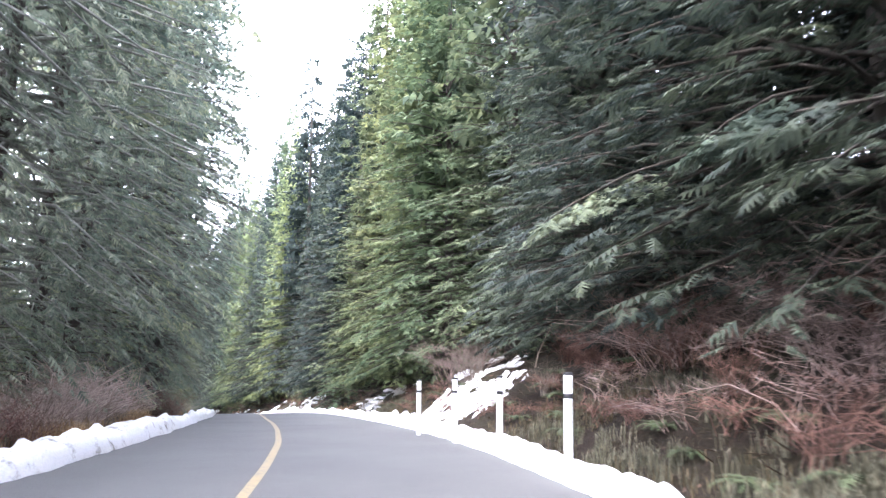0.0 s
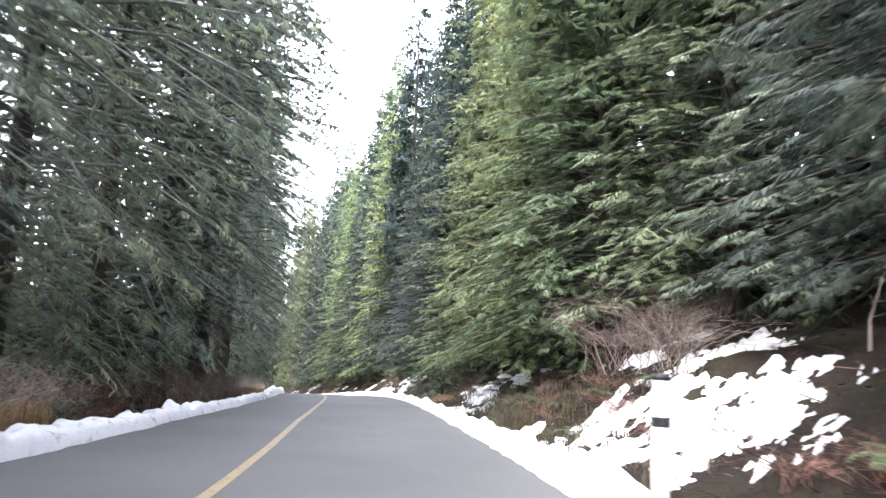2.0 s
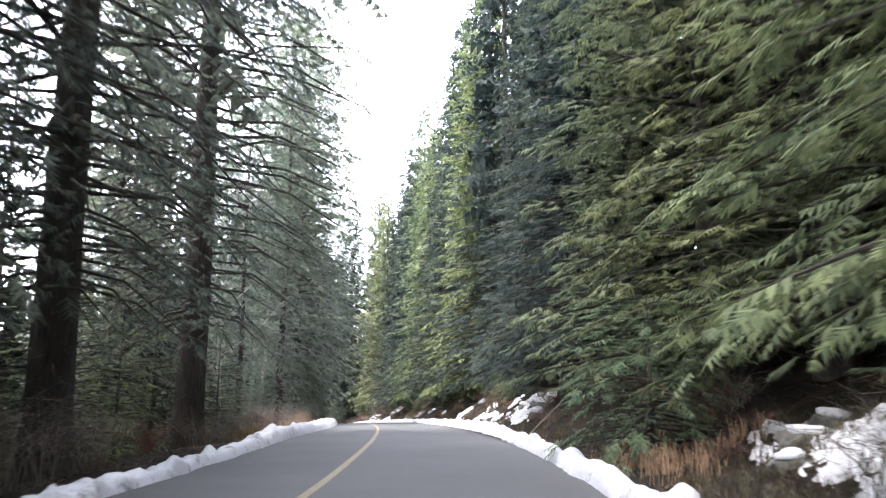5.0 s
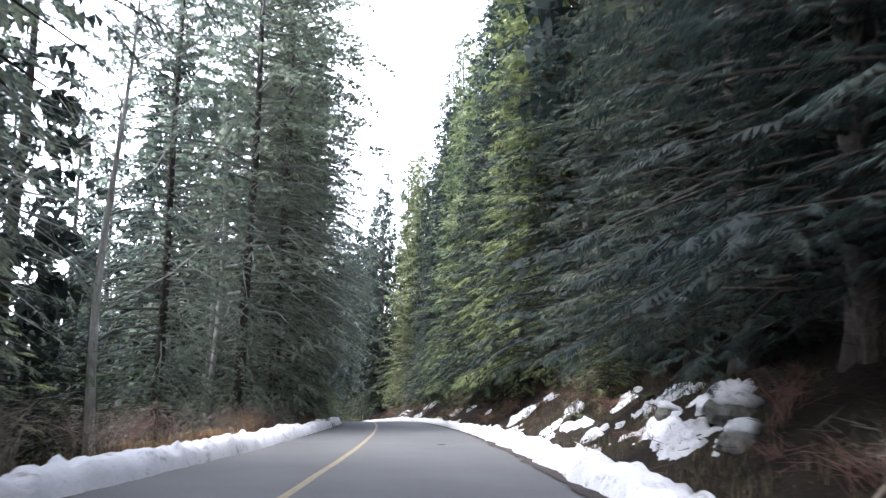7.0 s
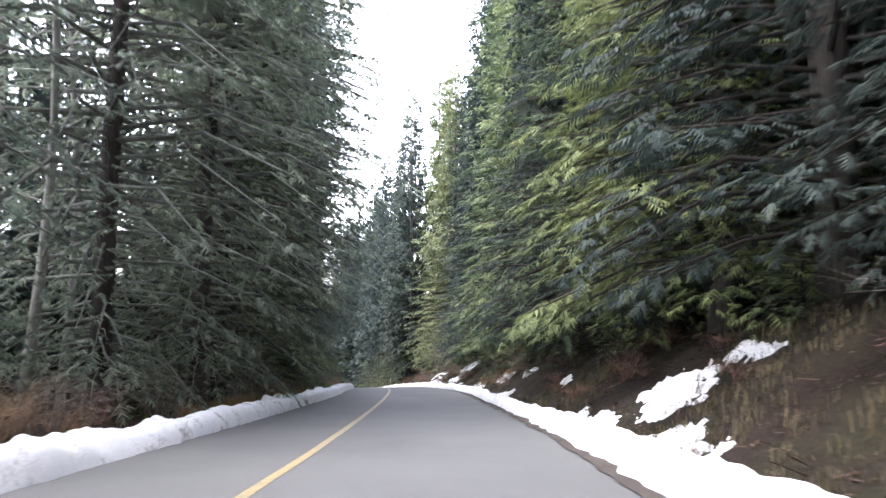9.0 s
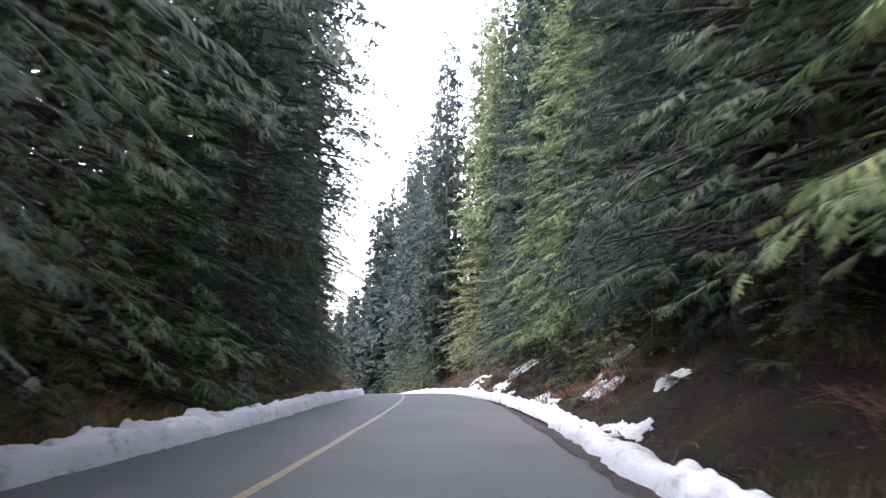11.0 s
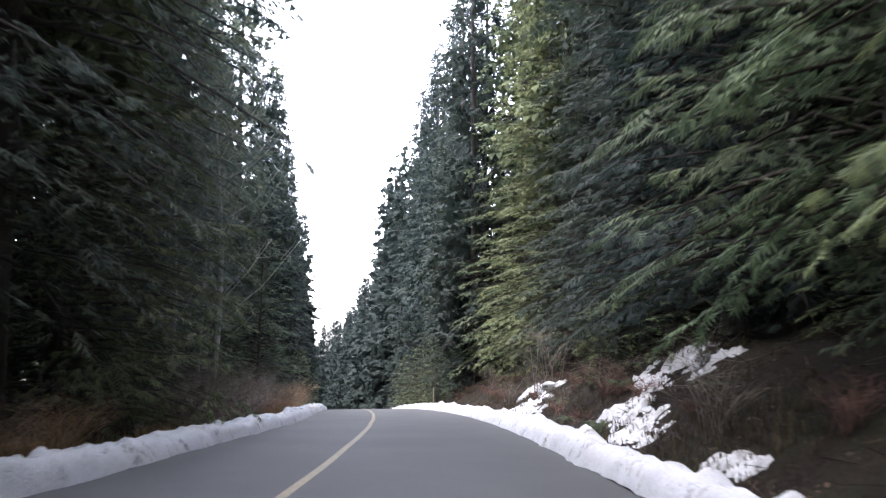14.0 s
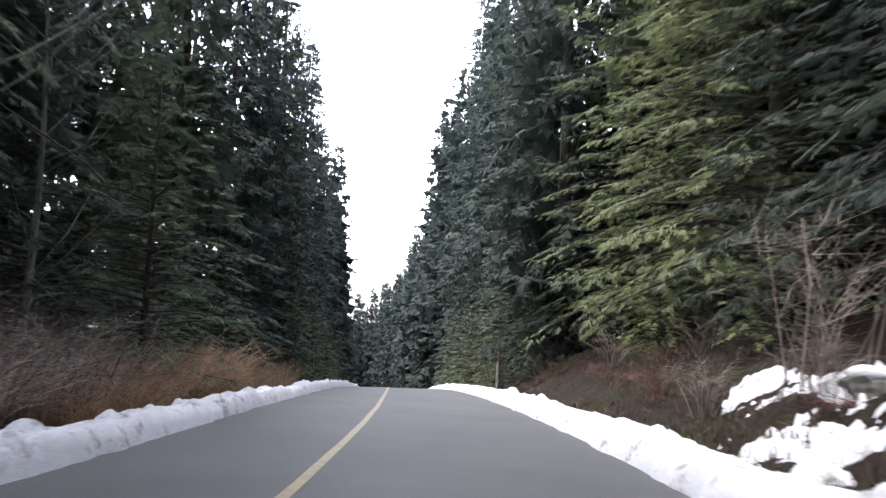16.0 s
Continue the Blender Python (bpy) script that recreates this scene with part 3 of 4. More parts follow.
K["bright_fir"] = conifer("fir_sapling", "bright green young fir with a pointed tip among brown brush", LIME_NEEDLES, "young trees",
                          seed=18, height=7.2, radius=2.0, clear=0.3, limbs=125, step=0.24, pairs=4, trunk_r=0.08, sag=0.25, hang=0.4, inner=0.2)
K["bank_hemlock"] = conifer("hemlock_sapling", "bushy light green young hemlock drooping over the bank", LIME_NEEDLES, "young trees",
                            seed=28, height=2.3, radius=1.15, clear=0.25, limbs=90, step=0.1, pairs=6, trunk_r=0.035, sag=0.45, spread=0.5, hang=0.35, inner=0.15, spray=0.3, cap=0.3, full=0.55)
K["small_hemlock"] = conifer("hemlock_sapling", "small drooping green hemlock under the tall trees", LIME_NEEDLES, "young trees",
                             seed=26, height=5.0, radius=2.1, clear=0.4, limbs=60, step=0.26, pairs=4, trunk_r=0.06, sag=0.4, spread=0.6, hang=0.3, inner=0.2)


def broadleaf(name, label, seed, height, bark, group="bare trees"):
    """A leafless alder: a slender, slightly crooked trunk and rising, forking limbs."""
    rng = np.random.default_rng(seed)
    pieces = []
    bend = lambda z: np.array([0.25 * math.sin(z * 0.33 + seed), 0.2 * math.cos(z * 0.27 + seed), z])
    levels = [-0.5, 0, *np.linspace(1, height, 11)]
    pieces.append(tube([bend(z) for z in levels], [0.15 * (1 - 0.93 * max(0, z) / height) * (1.3 if z <= 0 else 1) for z in levels], 8))
    trunk = mesh_of("trunk", *gather(pieces), bark, True)
    pieces = []
    for i in range(34):
        z0 = height * rng.uniform(0.22, 0.97)
        a, long = rng.uniform(0, 6.28), (height - z0) * 0.22 + rng.uniform(0.6, 1.6)
        out = np.array([math.cos(a), math.sin(a), rng.uniform(0.3, 1.0)])
        p0 = bend(z0)
        p1, p2 = p0 + out * long * 0.5 + rng.normal(0, 0.08, 3), p0 + out * long + np.array([0, 0, 0.2 * long]) + rng.normal(0, 0.12, 3)
        pieces.append(tube([p0, p1, p2], [0.035, 0.02, 0.006], 4))
        for k in range(4):
            u = rng.uniform(0.25, 0.95)
            q = p0 + (p2 - p0) * u
            w = np.array([rng.normal(), rng.normal(), rng.uniform(0.2, 1.0)])
            w *= long * 0.38 / np.linalg.norm(w)
            pieces.append(tube([q, q + w * 0.5 + rng.normal(0, 0.04, 3), q + w], [0.011, 0.007, 0.003], 3))
    ob = new(name)
    part("trunk", trunk, ob)
    tagged(part("branchwork", mesh_of("branchwork", *gather(pieces), bark, True), ob), kind="stuff")
    return tagged(ob, label, "tree", group)


K["alder"] = broadleaf("alder_tree", "leafless alder with a pale grey trunk and bare forking limbs", 31, 17, PALE_BARK)

pick = random.Random(5)
spin = lambda: pick.uniform(0, 6.28)
# firs on the cut bank, right of the road; shade_fir carries painted shade
bank_firs = {}
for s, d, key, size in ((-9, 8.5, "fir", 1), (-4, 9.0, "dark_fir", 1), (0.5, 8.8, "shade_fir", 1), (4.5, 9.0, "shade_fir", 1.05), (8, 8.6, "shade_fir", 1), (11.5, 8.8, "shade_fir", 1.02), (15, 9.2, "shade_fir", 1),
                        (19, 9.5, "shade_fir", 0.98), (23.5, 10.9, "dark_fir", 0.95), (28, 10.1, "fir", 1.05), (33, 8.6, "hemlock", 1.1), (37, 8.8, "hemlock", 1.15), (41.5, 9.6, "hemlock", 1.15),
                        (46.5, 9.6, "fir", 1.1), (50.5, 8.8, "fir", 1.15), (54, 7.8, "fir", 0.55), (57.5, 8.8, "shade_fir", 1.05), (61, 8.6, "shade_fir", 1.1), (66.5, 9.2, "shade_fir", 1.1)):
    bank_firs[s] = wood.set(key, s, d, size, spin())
s = 70.5
while s < 160:
    key = pick.choice(["fir", "hemlock", "fir", "hemlock", "dark_fir"]) if s < 146 else pick.choice(["fir", "fir"])
    # shaded stretches take the fir with shade in its needle colour
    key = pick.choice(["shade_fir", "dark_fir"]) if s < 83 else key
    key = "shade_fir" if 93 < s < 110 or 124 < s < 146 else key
    key = "hemlock" if 110 < s < 120 else key
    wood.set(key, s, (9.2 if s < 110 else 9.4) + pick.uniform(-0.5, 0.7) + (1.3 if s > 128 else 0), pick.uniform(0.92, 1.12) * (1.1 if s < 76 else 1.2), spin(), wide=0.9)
    s += pick.uniform(3.7, 4.8)
while s < 205:
    wood.set("far_fir", s, 8.6 + pick.uniform(-0.9, 0.9), pick.uniform(1.15, 1.4), spin(), wide=0.85)
    s += pick.uniform(3.6, 5.0)
# old trees left of the road
for s, d, key, size in ((-8, -8, "fir", 1), (-3, -7.6, "grey_spruce", 1), (3, -8.4, "grey_spruce", 0.95), (9, -7.4, "grey_spruce", 1), (14, -8.2, "grey_spruce", 0.9), (19, -7.4, "grey_spruce", 1.0),
                        (24, -7.3, "grey_spruce", 0.95), (29, -7.2, "grey_spruce", 1.08), (34.5, -6.9, "grey_spruce", 1.12), (41, -6.6, "old_fir", 1.05), (42, -11, "old_fir", 1), (47.1, -6.1, "old_fir", 1.0),
                        (57.2, -6.3, "old_fir", 1.1), (61, -10.5, "grey_spruce", 0.7), (70, -12.5, "grey_spruce", 0.8), (78.6, -8.4, "grey_spruce", 0.75),
                        (84.2, -6.4, "grey_spruce", 1.0), (89.5, -5.6, "grey_spruce", 1.12), (93.6, -6.2, "broad_fir", 1.08), (99.5, -7.2, "hemlock", 1.1), (103.5, -6.9, "broad_fir", 1.0),
                        (107, -7.4, "fir", 0.95), (111, -6.2, "old_fir", 0.95), (115.5, -6.8, "broad_fir", 1.05), (120, -8.0, "broad_fir", 0.95), (124.5, -6.8, "old_fir", 1), (128.5, -7.5, "fir", 1.08),
                        (133, -8.8, "old_fir", 1.0), (138, -10.2, "old_fir", 1.0), (143, -10.8, "old_fir", 0.95), (148, -10.4, "dark_fir", 1), (153, -9.8, "dark_fir", 0.95), (158, -8.4, "dark_fir", 1.0)) + tuple((162.5 + 4.3 * k, -7.8, "far_fir", 0.85 + 0.07 * (k * 5 % 4)) for k in range(10)):
    ob = wood.set(key, s, d, size, spin())
    if s == 111:
        mossy_fir = ob
for s, d, size in ((63, -7.8, 0.95), (73, -8.4, 1.1), (83, -7.4, 1.05), (87, -8.8, 1.1), (139, -6.2, 0.9), (147, -8.4, 0.8), (136, -7.0, 0.7), (108, 9.0, 0.7)):
    wood.set("alder", s, d, size, spin())
for s, d, size, wide in ((146, 17, 1.35, 0.9), (152, 27, 1.9, 0.75), (157, 20, 1.4, 0.9), (165, 23, 1.45, 0.9)):
    wood.set("far_fir", s, d, size, spin(), wide=wide)  # tall spires on the slope above the bend
wood.set("bright_fir", 147.0, -5.6, 1.25, 0.7)
for s, d, size in ((157.5, -6.4, 0.9), (100, -5.6, 0.55), (37, -8.4, 0.8), (62, -6.4, 0.7), (119, -5.9, 0.5), (132, 6.8, 0.4), (161, 6.4, 0.6), (165, 5.6, 0.7), (169, 6.0, 0.8), (174, 5.4, 0.8), (179, 5.8, 0.9), (185, 5.4, 0.9), (192, 5.6, 0.9), (166, -4.9, 0.7), (171, -5.2, 0.8), (177, -4.9, 0.8), (183, -5.2, 0.8), (190, -5.0, 0.9)):
    wood.set("young_fir", s, d, size, spin())
wood.set("bank_hemlock", 45.6, 5.5, 1.3, 0.4)
wood.set("bank_hemlock", 107.2, 7.2, 0.9, 2.0)
wood.set("bank_hemlock", 71.5, 7.3, 0.8, 3.1)
for s, d, size in ((31, -6.4, 0.8), (44, -8.2, 1.2), (51.5, -8.0, 1.1), (54, -9.4, 1.4), (60, -8.4, 1.2), (23, -6.2, 0.9), (16, -6.4, 0.8), (10, -6.6, 0.9), (49, -9.5, 1.2), (57, -8.5, 1.1), (66, -9.5, 1.2), (74, -9.2, 1.1), (81, -8.8, 1.1),
                   (91, -7.6, 1.2), (93.5, -6.4, 1.2), (97.5, -6.9, 1.5), (101, -6.6, 1.7), (104.5, -6.6, 1.6), (107.5, -6.6, 1.4), (116, -6.4, 0.9), (73, 7.8, 0.6), (79.5, 8.4, 0.6), (95, 7.6, 0.6), (106, 8.2, 0.6), (117, 7.6, 0.6), (121, 8.2, 0.7), (129, 7.9, 0.6), (135, 8.4, 0.7), (144, 8.2, 0.6), (150, 8.0, 0.6), (52, 7.6, 0.6), (35, 7.9, 0.55), (88, 7.6, 0.5), (103, 7.8, 0.5)):
    wood.set("small_hemlock", s, d, size, spin())


def mossy_limb(tree, seed):
    """A long dead limb with hanging moss, growing from the trunk of an old fir towards the road."""
    rng = np.random.default_rng(seed)
    inverse = tree.matrix_basis.inverted()
    root, tip = ground_at(111, -6.2) + Vector((0, 0, 6.6)), Vector(on_road(109.6, -3.5, 5.2))
    at = lambda u: root.lerp(tip, u) + Vector((0, 0, 0.9 * u * (1 - u)))
    local = lambda p: tuple(inverse @ p)
    limb = part("limb", mesh_of("limb", *tube([local(at(u)) for u in (0, 0.3, 0.6, 0.85, 1)], [0.06, 0.05, 0.04, 0.025, 0.01], 6), MOSSY_BARK, True), tree, "long mossy dead limb")
    tris = []
    for k in range(900):
        u = rng.uniform(0.05, 1.0)
        p = at(u) + Vector((rng.normal(0, 0.3), rng.normal(0, 0.3), rng.normal(0, 0.16)))
        drop, a = rng.uniform(0.12, 0.5), rng.uniform(0, 6.28)
        w = Vector((math.cos(a), math.sin(a), 0)) * rng.uniform(0.03, 0.08)
        tris.append((local(p - w), local(p + w), local(p + Vector((rng.normal(0, 0.06), rng.normal(0, 0.06), -drop)))))
    tagged(part("moss", triangles_of("moss", np.array(tris), MOSS), limb, "yellow-green hanging moss"), kind="stuff")


def green_bough(tree, foot, end, seed):
    """A long light green hemlock bough that hangs out of a dark tree towards the road. foot, end: along, across and over the road."""
    rng = np.random.default_rng(seed)
    inverse = tree.matrix_basis.inverted()
    root, tip = (Vector(on_road(s, d, up)) for s, d, up in (foot, end))
    at = lambda u: np.array(root.lerp(tip, u)) + (0, 0, 1.4 * u * (1 - u))
    local = lambda p: tuple(inverse @ Vector(p))
    limb = part("limb", mesh_of("limb", *tube([local(at(u)) for u in (0, 0.3, 0.6, 0.85, 1)], [0.035, 0.028, 0.02, 0.012, 0.004], 5), BARK, True), tree, "long drooping limb")
    ahead = np.array(tip - root)
    ahead /= np.linalg.norm(ahead)
    cross = np.cross(ahead, (0, 0, 1.0))
    org, go, sid, lng = [], [], [], []
    for k in range(190):
        u, way = rng.uniform(0.5, 1.0), rng.choice((-1, 1))
        out = rng.uniform(0, 1.5) * (1.12 - u)
        g = ahead * rng.uniform(0.3, 1.0) + cross * way * rng.uniform(0.2, 0.9) + np.array([0, 0, rng.uniform(-0.6, 0.0)])
        g /= np.linalg.norm(g)
        q = np.cross(g, (rng.uniform(-0.4, 0.4), rng.uniform(-0.4, 0.4), 1))
        org.append(at(u) + cross * way * out - (0, 0, 0.55 * out + rng.uniform(0, 0.12))), go.append(g), sid.append(q / np.linalg.norm(q)), lng.append(rng.uniform(0.14, 0.32))
    tris = feathers(np.array(org), np.array(go), np.array(sid), np.array(lng)[:, None], 3, rng, 0.85, 0.5)
    turn = np.array(inverse)
    tagged(part("sprays", triangles_of("sprays", tris @ turn[:3, :3].T + turn[:3, 3], DARK_NEEDLES), limb, "soft green needle sprays"), kind="stuff")


def forest():
    """The wood behind both rows and farther along the road, past counting: one object."""
    rng = np.random.default_rng(77)
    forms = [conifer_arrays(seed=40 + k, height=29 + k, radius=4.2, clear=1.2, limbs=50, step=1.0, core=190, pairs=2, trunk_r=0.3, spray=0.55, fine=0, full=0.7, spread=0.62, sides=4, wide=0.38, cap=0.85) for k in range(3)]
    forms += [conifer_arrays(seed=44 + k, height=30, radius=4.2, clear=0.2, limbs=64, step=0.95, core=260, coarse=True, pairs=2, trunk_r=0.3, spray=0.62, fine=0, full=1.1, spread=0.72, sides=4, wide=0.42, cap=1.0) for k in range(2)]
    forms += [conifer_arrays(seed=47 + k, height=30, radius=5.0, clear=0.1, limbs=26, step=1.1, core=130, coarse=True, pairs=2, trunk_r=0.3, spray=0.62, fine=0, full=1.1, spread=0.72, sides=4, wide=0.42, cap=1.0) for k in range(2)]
    forms = [(np.array(p[0]), p[1], t) for p, _, t in forms]
    spots = []
    for near, gap in ((14.6, 3.8), (17.6, 4.6), (21.5, 6.5), (-12.5, 5.0), (-17.5, 5.5), (-25, 7.0)):
        s = -32.0
        while s < 185:
            sparse = near < 0 and -5 < s < 92
            if not (sparse and rng.random() < (0.3 if s < 46 else 0.6 if s < 70 else 0.88)):
                spots.append((s, near + rng.uniform(-1.8, 1.8), rng.uniform(0.78, 1.08) * (1.3 if near > 0 and 50 < s < 170 else 0.85 if sparse else 1), 0))
            if sparse and s > 20:
                spots += [(s + 2, near + rng.uniform(-2.4, 1.8), rng.uniform(0.26, 0.46), 5), (s + 4, near + rng.uniform(-2.4, 1.0), rng.uniform(0.2, 0.4), 5)]
            s += gap * rng.uniform(0.75, 1.25)
    for near in (9.0, 14.5, -7.8, -13.0):
        s = 204.0
        while s < 335:
            spots.append((s, near + rng.uniform(-0.8, 0.8), rng.uniform(0.85, 1.15) * (1.35 if near > 0 and s < 250 else 1.0), 3))
            s += rng.uniform(4.0, 6.0)
    spots += [(rng.uniform(335, 420), rng.uniform(-50, 50), rng.uniform(0.8, 1.1), 3) for k in range(50)]
    spots += [(rng.uniform(-75, -38), rng.uniform(-30, 30), 1.0, 0) for k in range(24)]
    spots += [(s + rng.uniform(-2, 2), d + rng.uniform(-4, 4), rng.uniform(0.45, 0.85), 5) for s in range(0, 150, 7) for d in (-31, -40, -52)]
    spots += [(s + rng.uniform(-1, 1), d + rng.uniform(-0.4, 0.4), rng.uniform(0.1, 0.2), 5) for s in range(168, 330, 4) for d in (-5.2, 6.2)]
    crowns, verts, faces = [], [], []
    for k, (s, d, size, form) in enumerate(spots):
        trunk, quads, tris = forms[form + k % (2 if form else 3)]
        a = rng.uniform(0, 6.28)
        turn = np.array([[math.cos(a), -math.sin(a), 0], [math.sin(a), math.cos(a), 0], [0, 0, 1]]) * size
        p = np.array(ground_at(s, d)) - (0, 0, 0.2)
        crowns.append(tris @ turn.T + p)
        base = len(verts)
        verts += (trunk @ turn.T + p).tolist()
        faces += [tuple(i + base for i in q) for q in quads]
    ob = new("forest")
    part("trunks", mesh_of("trunks", verts, faces, BARK, True), ob)
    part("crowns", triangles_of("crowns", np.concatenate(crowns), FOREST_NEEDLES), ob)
    tagged(ob, "dense dark green conifer wood behind the roadside trees", "forest", kind="stuff")


mossy_limb(mossy_fir, 91)
green_bough(bank_firs[11.5], (11.5, 8.6, 5.6), (9.9, 3.9, 3.5), 92)
green_bough(bank_firs[8], (8.0, 8.2, 5.2), (7.0, 5.0, 3.9), 93)
forest()


# ---- undergrowth ----
def shrub(name, label, seed, stems, height, spread, mat, twigs=5, arch=0.5, category="shrub", stout=1.0):
    """A leafless bush: many thin arching stems with side twigs."""
    rng = np.random.default_rng(seed)
    pieces = []
    for i in range(stems):
        a = rng.uniform(0, 6.28)
        foot = np.array([rng.normal(0, 0.12 * spread), rng.normal(0, 0.12 * spread), -0.1])
        out = np.array([math.cos(a), math.sin(a), 0]) * spread * rng.uniform(0.3, 1.0)
        tall = height * rng.uniform(0.55, 1.05)
        go = lambda u: foot + out * (u ** 1.5) + np.array([0, 0, tall * (u - arch * 0.5 * u ** 3)])
        knots = [go(u) + rng.normal(0, 0.03, 3) * height * u for u in (0, 0.35, 0.7, 1)]
        r = stout * (0.005 + 0.0026 * height * rng.uniform(0.5, 1))
        pieces.append(tube(knots, [r, r * 0.75, r * 0.5, 0.002], 3))
        for k in range(twigs):
            u = rng.uniform(0.3, 0.97)
            p = go(u)
            w = out * rng.uniform(0, 0.7) + np.array([rng.normal(), rng.normal(), rng.uniform(0.0, 1.2)]) * 0.5 * spread
            w *= height * rng.uniform(0.12, 0.3) / np.linalg.norm(w)
            pieces.append(tube([p, p + w], [r * 0.45, 0.002], 3))
    ob = new(name, mesh_of(name, *gather(pieces), mat))
    return tagged(ob, label, category, "bare roadside shrubs")


brush = Kinds()
B = brush.first
B["rusty"] = shrub("bare_shrub", "leafless rusty-brown shrub with dense thin twigs", 51, 38, 1.9, 1.3, RUSTY_TWIGS, 5)
B["grey"] = shrub("bare_shrub", "leafless pale grey-brown shrub with arching twigs", 52, 28, 2.6, 1.6, GREY_TWIGS, 5, 0.9)
B["low"] = shrub("bare_shrub", "low brown leafless bramble tangle", 53, 34, 0.9, 1.1, RUSTY_TWIGS, 4, 1.2)
B["tall"] = shrub("bare_tall_shrub", "tall leafless vine maple with long arching pale branches", 54, 22, 5.2, 3.2, GREY_TWIGS, 9, 1.0)
B["maple"] = shrub("vine_maple", "leafless vine maple with long pale branches arching over the bank", 56, 18, 2.7, 3.2, PINK_TWIGS, 9, 0.9)
B["thicket"] = shrub("bare_thicket", "leafless pinkish-brown thicket of crossing branches", 57, 17, 1.7, 2.3, PINK_TWIGS, 13, 1.1, stout=1.0)
B["dry_bush"] = shrub("dry_bush", "dense dry orange-brown bush behind the snow bank", 58, 70, 1.7, 1.2, DRY_TWIGS, 6, 0.5)
B["verge"] = shrub("bare_shrub", "leafless pale pinkish-grey shrub in dry grass on the verge", 59, 44, 2.0, 1.4, PALE_TWIGS, 7, 0.6, stout=1.3)
B["sapling"] = shrub("bare_sapling", "pale leafless sapling with forking white twigs", 55, 7, 4.0, 1.5, PALE_BARK, 9, 0.2)

